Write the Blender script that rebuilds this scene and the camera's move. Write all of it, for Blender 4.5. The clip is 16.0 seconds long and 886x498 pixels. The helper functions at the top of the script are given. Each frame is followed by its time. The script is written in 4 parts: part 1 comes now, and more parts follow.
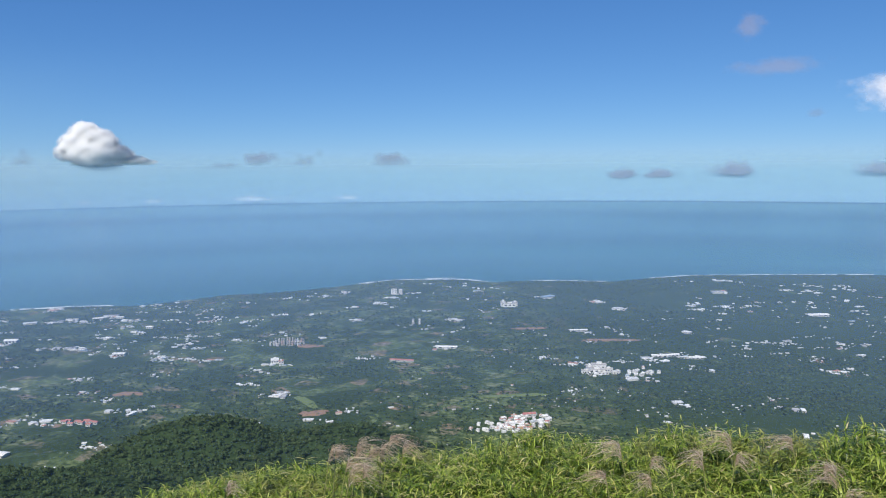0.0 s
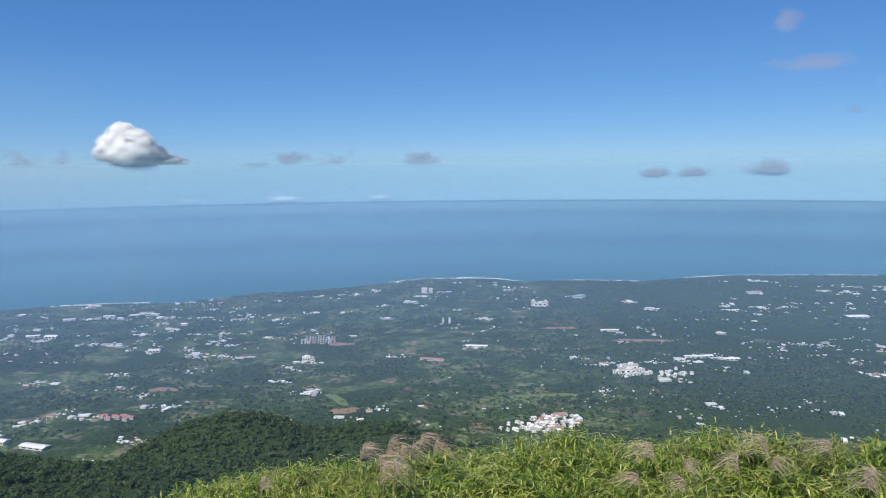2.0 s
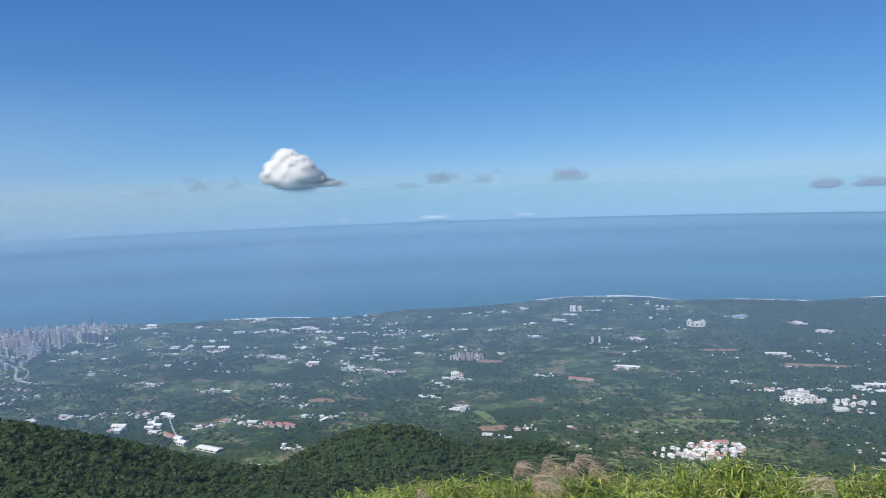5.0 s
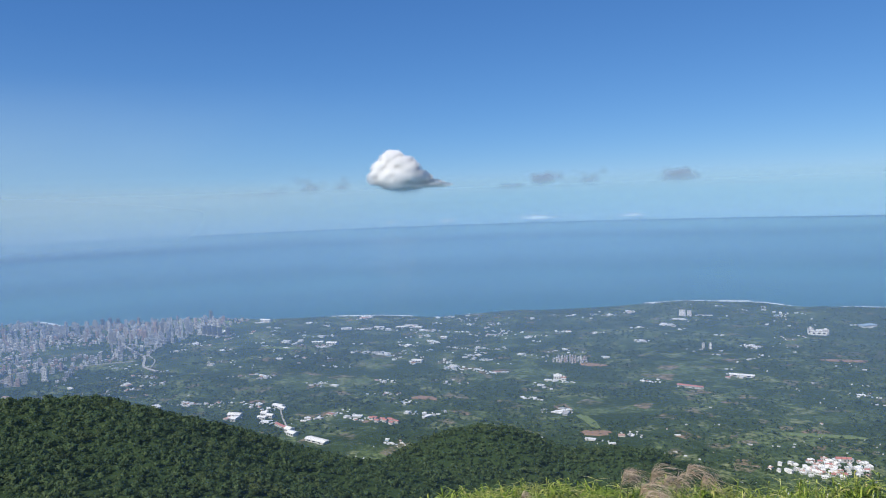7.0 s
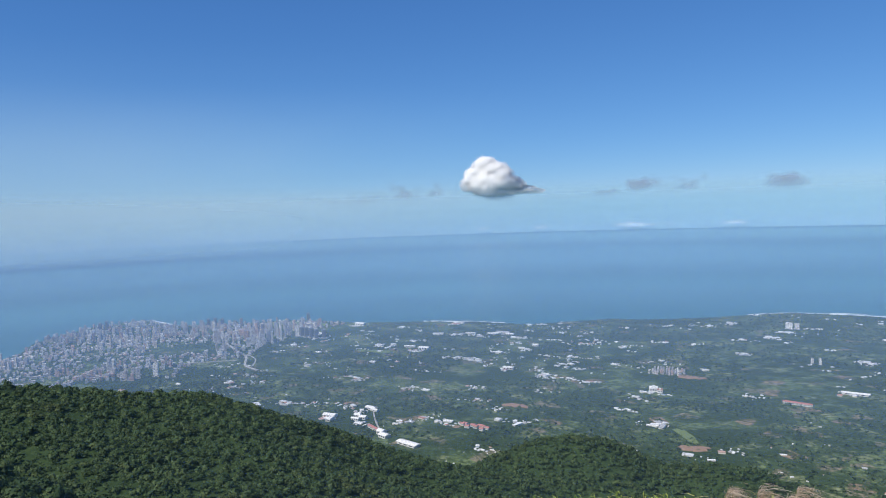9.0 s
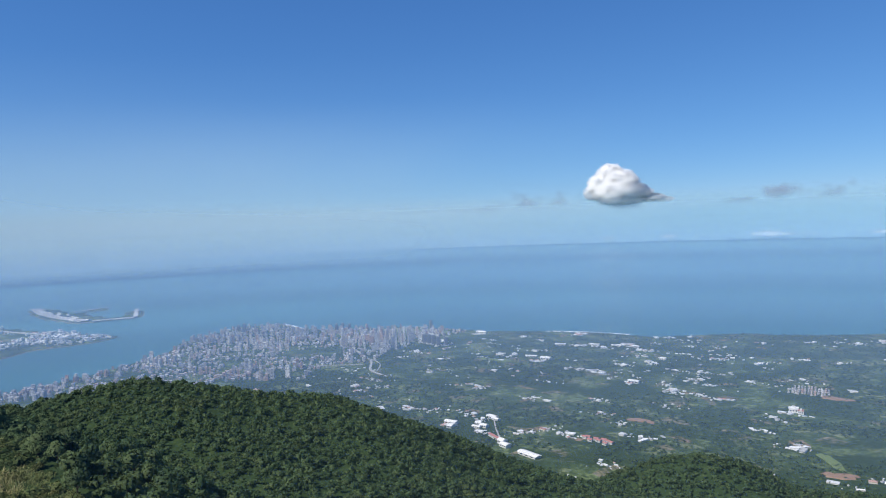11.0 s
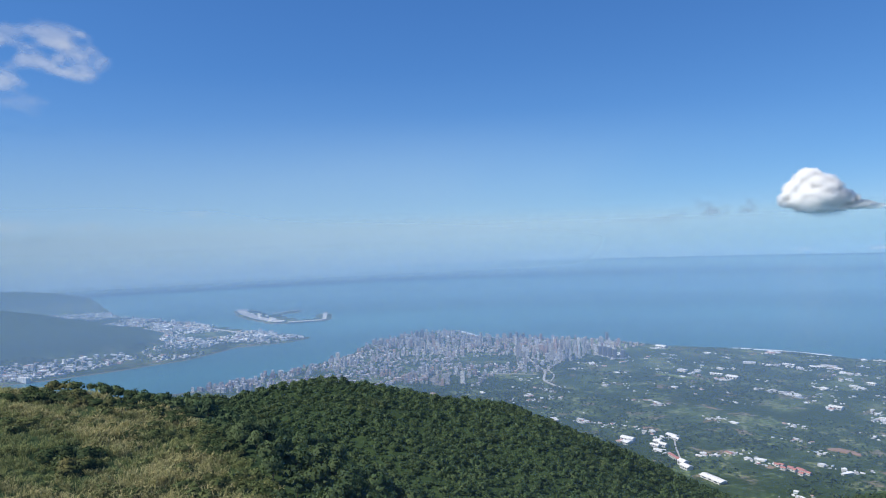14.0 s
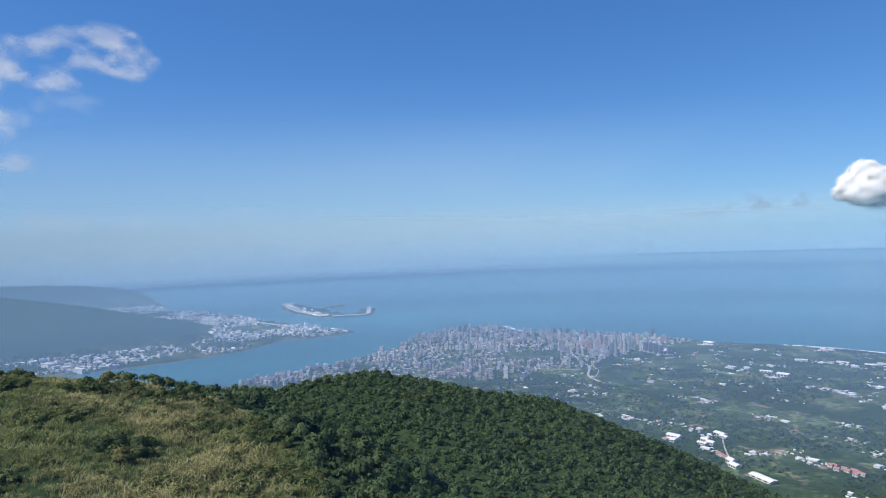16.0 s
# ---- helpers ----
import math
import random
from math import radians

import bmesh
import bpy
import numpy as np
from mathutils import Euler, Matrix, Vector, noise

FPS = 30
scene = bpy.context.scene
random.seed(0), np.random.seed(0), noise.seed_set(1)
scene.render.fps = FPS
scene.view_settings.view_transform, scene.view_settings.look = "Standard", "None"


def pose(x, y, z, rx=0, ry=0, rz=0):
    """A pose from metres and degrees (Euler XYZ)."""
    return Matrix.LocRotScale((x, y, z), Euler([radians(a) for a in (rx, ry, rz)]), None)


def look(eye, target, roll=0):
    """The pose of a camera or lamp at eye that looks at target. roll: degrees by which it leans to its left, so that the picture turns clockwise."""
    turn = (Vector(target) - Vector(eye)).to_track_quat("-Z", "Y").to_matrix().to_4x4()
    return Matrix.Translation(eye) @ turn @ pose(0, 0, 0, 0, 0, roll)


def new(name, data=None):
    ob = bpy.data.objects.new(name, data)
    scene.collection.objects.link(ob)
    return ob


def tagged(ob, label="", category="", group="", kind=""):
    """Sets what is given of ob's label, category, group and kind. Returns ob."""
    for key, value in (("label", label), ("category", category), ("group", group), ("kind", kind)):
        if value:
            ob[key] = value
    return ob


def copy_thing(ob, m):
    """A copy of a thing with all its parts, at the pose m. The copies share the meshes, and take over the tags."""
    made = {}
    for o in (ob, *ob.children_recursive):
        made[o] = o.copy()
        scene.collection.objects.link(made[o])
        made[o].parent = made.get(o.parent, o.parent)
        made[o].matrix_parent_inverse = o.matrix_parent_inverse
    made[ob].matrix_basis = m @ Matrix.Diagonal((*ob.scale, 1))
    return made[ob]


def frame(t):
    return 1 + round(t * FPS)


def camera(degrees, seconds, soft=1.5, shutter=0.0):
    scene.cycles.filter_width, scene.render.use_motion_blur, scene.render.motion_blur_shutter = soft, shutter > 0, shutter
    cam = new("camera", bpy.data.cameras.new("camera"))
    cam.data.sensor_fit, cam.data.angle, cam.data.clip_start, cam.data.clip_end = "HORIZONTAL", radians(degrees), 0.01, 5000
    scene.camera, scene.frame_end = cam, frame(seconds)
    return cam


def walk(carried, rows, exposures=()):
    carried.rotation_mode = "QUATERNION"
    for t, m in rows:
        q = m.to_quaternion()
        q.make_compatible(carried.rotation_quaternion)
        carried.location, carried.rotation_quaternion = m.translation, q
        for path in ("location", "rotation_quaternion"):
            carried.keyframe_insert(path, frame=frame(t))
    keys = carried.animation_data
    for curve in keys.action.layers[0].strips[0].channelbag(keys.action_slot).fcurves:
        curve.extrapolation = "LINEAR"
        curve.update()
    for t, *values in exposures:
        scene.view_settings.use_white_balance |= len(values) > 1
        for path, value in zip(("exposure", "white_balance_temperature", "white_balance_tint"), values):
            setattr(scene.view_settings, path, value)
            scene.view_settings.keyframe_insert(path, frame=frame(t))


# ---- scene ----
# The camera turns on the spot at arm's length from a body's axis.
cam = camera(63.2, 16.0, soft=1.05)
EYE, ARM = 1.6, 0.28
ROWS = [
    (0.0, -0.05, -6.26, 0.49), (0.5, 0.56, -6.12, 0.65), (1.0, 1.25, -6.11, 0.72), (1.5, 1.80, -6.22, 0.62),
    (2.0, 2.36, -6.32, 0.62), (2.5, 3.35, -6.28, 0.88), (3.0, 4.93, -6.02, 1.25), (3.5, 6.97, -5.61, 1.60),
    (4.0, 9.24, -5.19, 1.75), (4.5, 11.62, -4.87, 1.89), (7.0, 22.19, -4.36, 2.03), (7.5, 23.88, -4.18, 2.04),
    (8.0, 25.68, -4.01, 2.02), (8.5, 27.58, -3.83, 1.94), (9.0, 29.54, -3.60, 1.97), (11.5, 41.97, -2.36, 2.30),
    (12.0, 44.76, -2.16, 2.56), (12.5, 47.44, -1.82, 2.75), (13.0, 49.65, -1.51, 2.67), (13.5, 51.48, -1.35, 2.37),
    (14.0, 53.07, -1.31, 2.11), (14.5, 54.43, -1.25, 1.93), (15.0, 55.38, -1.23, 1.98), (15.5, 56.03, -1.36, 2.13),
    (16.0, 56.49, -1.60, 2.25),
]
walk(cam, [(t, pose(-ARM * math.sin(radians(yaw)), ARM * (math.cos(radians(yaw)) - 1), EYE, 90 + pitch, roll, yaw))
           for t, yaw, pitch, roll in ROWS], exposures=[(0.0, 0.05), (4.5, 0.05), (9.0, 0.09), (16.0, 0.22)])

# ---- light ----
SUN_AZ, SUN_EL = -158.0, 50.0
world = bpy.data.worlds.new("sky")
scene.world = world
world.use_nodes = True
wn, wl = world.node_tree.nodes, world.node_tree.links
sky = wn.new("ShaderNodeTexSky")
sky.sky_type = "NISHITA"
sky.sun_disc = False
sky.sun_elevation, sky.sun_rotation = radians(SUN_EL), radians(SUN_AZ % 360)
sky.altitude, sky.air_density, sky.dust_density, sky.ozone_density = 3000, 1.0, 0.1, 4.0
wn["Background"].inputs[1].default_value = 0.1
# humid air: the blue pales more evenly towards the horizon
apart, whole = wn.new("ShaderNodeSeparateColor"), wn.new("ShaderNodeCombineColor")
wl.new(sky.outputs[0], apart.inputs[0])
for ch, (power, gain) in enumerate(((0.91, 0.545), (0.74, 1.10), (0.58, 2.21))):
    up, mul = wn.new("ShaderNodeMath"), wn.new("ShaderNodeMath")
    up.operation, mul.operation = "POWER", "MULTIPLY"
    up.inputs[1].default_value, mul.inputs[1].default_value = power, gain
    wl.new(apart.outputs[ch], up.inputs[0])
    wl.new(up.outputs[0], mul.inputs[0])
    wl.new(mul.outputs[0], whole.inputs[ch])
wl.new(whole.outputs[0], wn["Background"].inputs[0])
sun = new("sun", bpy.data.lights.new("sun", "SUN"))
sun.data.energy, sun.data.angle, sun.data.color = 5.2, radians(0.53), (1.0, 0.95, 0.87)
SUN_DIR = Vector((math.sin(radians(SUN_AZ)) * math.cos(radians(SUN_EL)), math.cos(radians(SUN_AZ)) * math.cos(radians(SUN_EL)), math.sin(radians(SUN_EL))))
sun.matrix_world = look(SUN_DIR * 50, (0, 0, 0))

rng = np.random.default_rng(7)
SEA = EYE - 200.0
PLAIN = SEA + 3.0


# ---- materials ----
class Mat:
    """A small writer of node materials."""
    def __init__(self, name, rough=0.8, spec=0.3):
        self.m = bpy.data.materials.new(name)
        self.m.use_nodes = True
        self.n, self.l = self.m.node_tree.nodes, self.m.node_tree.links
        self.b = self.n["Principled BSDF"]
        self.b.inputs["Roughness"].default_value = rough
        self.b.inputs["Specular IOR Level"].default_value = spec

    def node(self, kind, **vals):
        nd = self.n.new(kind)
        for k, v in vals.items():
            nd.inputs[k].default_value = v
        return nd

    def link(self, a, b):
        self.l.new(a, b)

    def place(self):
        return self.node("ShaderNodeNewGeometry").outputs["Position"]

    def noise(self, scale, detail=4.0, rough=0.6, vec=None):
        nd = self.node("ShaderNodeTexNoise", Scale=scale, Detail=detail, Roughness=rough)
        self.link(vec or self.place(), nd.inputs["Vector"])
        return nd.outputs["Fac"]

    def island(self):
        return self.node("ShaderNodeNewGeometry").outputs["Random Per Island"]

    def ramp(self, fac, stops, mode="LINEAR"):
        nd = self.n.new("ShaderNodeValToRGB")
        cr = nd.color_ramp
        cr.interpolation = mode
        while len(cr.elements) < len(stops):
            cr.elements.new(0.5)
        for e, (p, c) in zip(cr.elements, stops):
            e.position, e.color = p, (*c, 1)
        self.link(fac, nd.inputs[0])
        return nd.outputs[0]

    def mix(self, fac, a, b, blend="MIX"):
        nd = self.n.new("ShaderNodeMix")
        nd.data_type, nd.blend_type = "RGBA", blend
        for sock, v in ((nd.inputs[0], fac), (nd.inputs[6], a), (nd.inputs[7], b)):
            if hasattr(v, "is_linked"):
                self.link(v, sock)
            else:
                sock.default_value = v if not isinstance(v, tuple) else (*v, 1)
        return nd.outputs[2]

    def math(self, op, a, b=0.0):
        nd = self.n.new("ShaderNodeMath")
        nd.operation = op
        for sock, v in zip(nd.inputs, (a, b)):
            if hasattr(v, "is_linked"):
                self.link(v, sock)
            else:
                sock.default_value = v
        return nd.outputs[0]

    def smooth(self, v, lo, hi):
        nd = self.n.new("ShaderNodeMapRange")
        nd.interpolation_type = "SMOOTHSTEP"
        self.link(v, nd.inputs[0])
        nd.inputs[1].default_value, nd.inputs[2].default_value = lo, hi
        return nd.outputs[0]

    def colour(self, c):
        if hasattr(c, "is_linked"):
            self.link(c, self.b.inputs["Base Color"])
        else:
            self.b.inputs["Base Color"].default_value = (*c, 1)
        return self

    def bump(self, fac, strength=0.4, distance=0.1):
        nd = self.node("ShaderNodeBump", Strength=strength, Distance=distance)
        self.link(fac, nd.inputs["Height"])
        self.link(nd.outputs[0], self.b.inputs["Normal"])
        return self


def leafy(name, stops, rough=0.7, patch=0.02, dry=(0.16, 0.15, 0.05), thin=0.25, each=0.0):
    """Foliage: tint by leaf, by broad patches, light let through."""
    k = Mat(name, rough, 0.2)
    c = k.ramp(k.island(), stops)
    c = k.mix(k.smooth(k.noise(patch, 3), 0.52, 0.72), c, dry)
    if each:
        # crowns of differing kinds: some dark, some pale
        c = k.mix(k.math("MULTIPLY", k.smooth(k.noise(each, 2, 0.5), 0.44, 0.62), 0.55), c, (0.115, 0.155, 0.06))
        c = k.mix(k.math("MULTIPLY", k.smooth(k.noise(each * 0.8, 2, 0.4), 0.52, 0.36), 0.6), c, (0.028, 0.058, 0.028))
    k.colour(c)
    tr = k.node("ShaderNodeBsdfTranslucent")
    k.link(c, tr.inputs[0])
    mx = k.node("ShaderNodeMixShader", Fac=thin)
    k.link(k.b.outputs[0], mx.inputs[1])
    k.link(tr.outputs[0], mx.inputs[2])
    k.link(mx.outputs[0], k.n["Material Output"].inputs[0])
    return k.m


WOOD_LEAF = leafy("woodland_leaves", [(0.0, (0.044, 0.082, 0.034)), (0.5, (0.058, 0.104, 0.040)), (0.85, (0.072, 0.120, 0.046)), (1.0, (0.10, 0.145, 0.056))], patch=0.035, dry=(0.08, 0.11, 0.04), thin=0.3, each=0.3)
SHRUB_LEAF = leafy("shrub_leaves", [(0.0, (0.025, 0.05, 0.014)), (0.6, (0.05, 0.08, 0.022)), (1.0, (0.10, 0.12, 0.04))], patch=0.2)
SCRUB_LEAF = leafy("scrub_leaves", [(0.0, (0.05, 0.08, 0.025)), (0.5, (0.085, 0.115, 0.036)), (1.0, (0.15, 0.165, 0.06))], patch=0.15, dry=(0.12, 0.13, 0.045))
GRASS_LEAF = leafy("bamboo_grass_leaves", [(0.0, (0.03, 0.055, 0.010)), (0.25, (0.10, 0.165, 0.020)), (0.55, (0.215, 0.30, 0.04)), (0.82, (0.38, 0.45, 0.085)), (0.95, (0.50, 0.47, 0.15)), (1.0, (0.66, 0.56, 0.30))], rough=0.34, patch=0.9, dry=(0.26, 0.27, 0.075), thin=0.25)
OLIVE_GRASS = leafy("olive_grass_blades", [(0.0, (0.14, 0.18, 0.06)), (0.5, (0.21, 0.24, 0.085)), (1.0, (0.29, 0.30, 0.12))], patch=0.2, dry=(0.23, 0.22, 0.10))
DRY_GRASS = leafy("dry_grass_blades", [(0.0, (0.24, 0.245, 0.10)), (0.4, (0.32, 0.31, 0.13)), (0.75, (0.40, 0.365, 0.165)), (1.0, (0.48, 0.42, 0.22))], patch=0.13, dry=(0.16, 0.18, 0.07))
PLUME = leafy("plume_hairs", [(0.0, (0.44, 0.31, 0.23)), (0.5, (0.60, 0.47, 0.36)), (1.0, (0.72, 0.62, 0.50))], rough=0.7, patch=3.0, dry=(0.46, 0.34, 0.24), thin=0.45)
STEM = Mat("grass_stem", 0.6).colour((0.22, 0.22, 0.08)).m


def ground_mat():
    k = Mat("land", 0.95, 0.1)
    p = k.place()
    sep = k.node("ShaderNodeSeparateXYZ")
    k.link(p, sep.inputs[0])
    height = sep.outputs[2]
    # fields: cells of differing crops, broken by woods
    warp = k.node("ShaderNodeTexNoise", Scale=0.01, Detail=3.0)
    k.link(p, warp.inputs["Vector"])
    add = k.node("ShaderNodeVectorMath")
    add.operation = "MULTIPLY_ADD"
    k.link(warp.outputs["Color"], add.inputs[0])
    add.inputs[1].default_value = (60, 60, 0)
    k.link(p, add.inputs[2])
    cell = k.node("ShaderNodeTexVoronoi", Scale=0.075)
    cell.voronoi_dimensions = "2D"
    k.link(add.outputs[0], cell.inputs["Vector"])
    rnd = k.node("ShaderNodeSeparateColor")
    k.link(cell.outputs["Color"], rnd.inputs[0])
    field = k.ramp(rnd.outputs[0], [(0.0, (0.065, 0.10, 0.042)), (0.25, (0.11, 0.15, 0.06)), (0.5, (0.16, 0.205, 0.085)), (0.72, (0.22, 0.245, 0.12)), (0.90, (0.25, 0.21, 0.145)), (0.97, (0.31, 0.215, 0.15))], "CONSTANT")
    field = k.mix(k.smooth(k.noise(0.22, 6, 0.75), 0.38, 0.62), field, (0.035, 0.06, 0.024))
    wood = k.ramp(k.noise(0.25, 6, 0.75), [(0.3, (0.018, 0.035, 0.014)), (0.55, (0.035, 0.06, 0.022)), (0.75, (0.065, 0.09, 0.035))])
    cover = k.math("MAXIMUM", k.smooth(k.noise(0.016, 7, 0.74), 0.45, 0.55), k.math("MULTIPLY", k.smooth(sep.outputs[0], 40, 220), k.smooth(k.noise(0.03, 5, 0.7), 0.36, 0.44)))
    c = k.mix(cover, field, wood)
    # hill floor under the trees, sand at the shore
    c = k.mix(k.smooth(height, PLAIN + 8, PLAIN + 20), c, wood)
    c = k.mix(k.smooth(height, SEA + 1.2, SEA + 0.6), c, (0.17, 0.165, 0.135))
    k.colour(c)
    k.bump(k.noise(0.5, 5, 0.7), 0.5, 1.0)
    return k.m


LAND = ground_mat()


def sea_mat():
    k = Mat("sea_water", 0.32, 0.5)
    c = k.mix(k.smooth(k.noise(0.0018, 5, 0.6), 0.35, 0.7), (0.018, 0.110, 0.122), (0.030, 0.140, 0.148))
    k.colour(c)
    k.bump(k.noise(0.08, 6, 0.65), 0.25, 1.5)
    return k.m


WATER = sea_mat()


def paint(name, stops, rough=0.7, dirt=0.25, single=False):
    """Weathered painted or rendered surface, tinted by building."""
    k = Mat(name, rough, 0.3)
    c = k.ramp(k.node("ShaderNodeObjectInfo").outputs["Random"] if single else k.island(), stops, "CONSTANT")
    c = k.mix(k.math("MULTIPLY", k.smooth(k.noise(0.6, 5, 0.7), 0.45, 0.75), dirt), c, (0.25, 0.23, 0.2))
    return k.colour(c).m


WALLS = paint("house_walls", [(0.0, (0.82, 0.81, 0.78)), (0.55, (0.68, 0.67, 0.64)), (0.78, (0.52, 0.49, 0.44)), (0.88, (0.70, 0.64, 0.54))])
ROOF_STOPS = [(0.0, (0.82, 0.82, 0.81)), (0.42, (0.62, 0.63, 0.64)), (0.64, (0.42, 0.42, 0.42)), (0.84, (0.42, 0.22, 0.17)), (0.90, (0.50, 0.32, 0.26)), (0.95, (0.30, 0.40, 0.48))]
ROOF_EACH = paint("single_roof", ROOF_STOPS, single=True)
ROOFS = paint("house_roofs", ROOF_STOPS)
WHITE = paint("white_paint", [(0.0, (0.80, 0.79, 0.76))])
RED = paint("red_roof_tiles", [(0.0, (0.42, 0.18, 0.155)), (0.6, (0.50, 0.29, 0.25))])
BROWN = paint("bare_earth", [(0.0, (0.27, 0.17, 0.115))], 0.95, 0.6)
CONCRETE = paint("concrete", [(0.0, (0.46, 0.45, 0.43))])


def tower_mat(name, stops, single=True):
    """Apartment facade: storeys of dark windows in pale tiles."""
    k = Mat(name, 0.6, 0.4)
    base = k.ramp(k.node("ShaderNodeObjectInfo").outputs["Random"] if single else k.island(), stops, "CONSTANT")
    p = k.place()
    sep = k.node("ShaderNodeSeparateXYZ")
    k.link(p, sep.inputs[0])
    storey = k.math("LESS_THAN", k.math("FRACT", k.math("MULTIPLY", sep.outputs[2], 0.55)), 0.4)
    bay = k.math("LESS_THAN", k.math("FRACT", k.math("MULTIPLY", k.math("ADD", sep.outputs[0], sep.outputs[1]), 0.45)), 0.6)
    c = k.mix(k.math("MULTIPLY", storey, bay), base, (0.13, 0.14, 0.15))
    return k.colour(c).m


FACADES = [(0.0, (0.64, 0.61, 0.59)), (0.25, (0.52, 0.46, 0.43)), (0.5, (0.74, 0.73, 0.71)), (0.64, (0.52, 0.36, 0.31)), (0.78, (0.44, 0.44, 0.47))]
TOWER = tower_mat("apartment_facade", FACADES)
BLOCK = tower_mat("city_block_facade", FACADES, False)
DARK_TOWER = tower_mat("dark_tower_facade", [(0.0, (0.16, 0.16, 0.18))])


def painted_haze_mat(name, dist, thick, high, tint, low, west):
    """Haze painted as a tinted see-through shell: gathers with height over the plain, ends in clear air and turns milky
    to the west.
    """
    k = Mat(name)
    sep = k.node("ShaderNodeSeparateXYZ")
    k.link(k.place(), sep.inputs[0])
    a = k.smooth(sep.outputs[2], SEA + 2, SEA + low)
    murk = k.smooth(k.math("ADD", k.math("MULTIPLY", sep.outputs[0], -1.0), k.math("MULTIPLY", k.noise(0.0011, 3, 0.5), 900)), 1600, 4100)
    # thinner towards +x, so the land on that side looks darker
    side_gain = k.math("ADD", 0.70, k.math("MULTIPLY", k.smooth(sep.outputs[0], 500, -600), 0.42)) if thick < 0.5 else 1.0
    amount = k.math("MULTIPLY", k.math("MULTIPLY", thick, side_gain), k.smooth(sep.outputs[2], EYE + high, EYE - (10 if dist < 100 else 60 if high < 0 else 50)))
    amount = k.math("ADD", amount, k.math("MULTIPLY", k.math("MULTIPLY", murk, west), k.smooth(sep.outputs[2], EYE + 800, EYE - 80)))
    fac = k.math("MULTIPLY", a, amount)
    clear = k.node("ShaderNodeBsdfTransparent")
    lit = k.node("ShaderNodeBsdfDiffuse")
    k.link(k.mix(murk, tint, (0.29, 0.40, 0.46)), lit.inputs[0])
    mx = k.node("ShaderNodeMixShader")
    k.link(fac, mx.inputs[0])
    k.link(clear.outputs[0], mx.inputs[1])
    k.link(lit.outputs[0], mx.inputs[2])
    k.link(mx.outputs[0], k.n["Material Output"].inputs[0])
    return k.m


def cloud_mat(name, white):
    k = Mat(name)
    lit = k.node("ShaderNodeBsdfDiffuse", Color=white)
    tr = k.node("ShaderNodeBsdfTranslucent", Color=white)
    mx = k.node("ShaderNodeMixShader", Fac=0.5)
    k.link(lit.outputs[0], mx.inputs[1])
    k.link(tr.outputs[0], mx.inputs[2])
    k.link(mx.outputs[0], k.n["Material Output"].inputs[0])
    return k.m


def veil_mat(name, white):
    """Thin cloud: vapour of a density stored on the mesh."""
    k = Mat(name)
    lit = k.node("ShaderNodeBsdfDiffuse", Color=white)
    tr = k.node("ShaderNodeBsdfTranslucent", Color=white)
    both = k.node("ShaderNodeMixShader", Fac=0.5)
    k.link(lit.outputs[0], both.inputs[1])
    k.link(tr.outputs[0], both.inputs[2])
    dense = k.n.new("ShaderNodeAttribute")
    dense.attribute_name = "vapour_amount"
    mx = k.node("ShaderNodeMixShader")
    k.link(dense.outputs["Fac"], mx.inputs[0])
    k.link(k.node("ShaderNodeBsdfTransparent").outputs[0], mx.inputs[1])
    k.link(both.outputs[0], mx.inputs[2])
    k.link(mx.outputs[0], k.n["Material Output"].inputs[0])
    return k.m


CLOUD = cloud_mat("white_cloud", (0.95, 0.95, 0.95, 1))
WHITE_VEIL = veil_mat("white_thin_cloud", (0.93, 0.93, 0.95, 1))
# the cloud's shade is put into this darker grey-blue base colour
SHADED_VEIL = veil_mat("shaded_thin_cloud", (0.30, 0.34, 0.44, 1))
ROSY_VEIL = veil_mat("rosy_thin_cloud", (0.44, 0.42, 0.50, 1))


# ---- mesh helpers ----
def mesh_object(name, verts, faces, mats, parent=None, label="", index=None, smooth=False, normals=None):
    """One mesh object from arrays: verts (n, 3), faces (m, 3 or 4)."""
    verts, faces = np.asarray(verts, dtype=np.float32), np.asarray(faces, dtype=np.int32)
    me = bpy.data.meshes.new(name)
    k = faces.shape[1]
    me.vertices.add(len(verts))
    me.vertices.foreach_set("co", verts.ravel())
    me.loops.add(faces.size)
    me.loops.foreach_set("vertex_index", faces.ravel())
    me.polygons.add(len(faces))
    me.polygons.foreach_set("loop_start", np.arange(0, faces.size, k, dtype=np.int32))
    for m in mats:
        me.materials.append(m)
    if index is not None:
        me.polygons.foreach_set("material_index", np.asarray(index, dtype=np.int32))
    me.polygons.foreach_set("use_smooth", np.full(len(faces), smooth))
    if normals is not None:
        at = me.attributes.new("custom_normal", "FLOAT_VECTOR", "POINT")
        at.data.foreach_set("vector", np.asarray(normals, dtype=np.float32).ravel())
    me.update(calc_edges=True)
    ob = new(name, me)
    ob.parent = parent
    if label:
        ob["label"] = label
    return ob


def scatter(template_v, template_f, places, yaws, scales):
    """Many turned and scaled copies of a small template as one pair of arrays."""
    n, kv = len(places), len(template_v)
    c, s = np.cos(yaws)[:, None], np.sin(yaws)[:, None]
    v = template_v[None] * scales[:, None, :]
    out = np.empty((n, kv, 3))
    out[..., 0] = v[..., 0] * c - v[..., 1] * s + places[:, None, 0]
    out[..., 1] = v[..., 0] * s + v[..., 1] * c + places[:, None, 1]
    out[..., 2] = v[..., 2] + places[:, None, 2]
    f = template_f[None] + (np.arange(n) * kv)[:, None, None]
    return out.reshape(-1, 3), f.reshape(-1, template_f.shape[1])


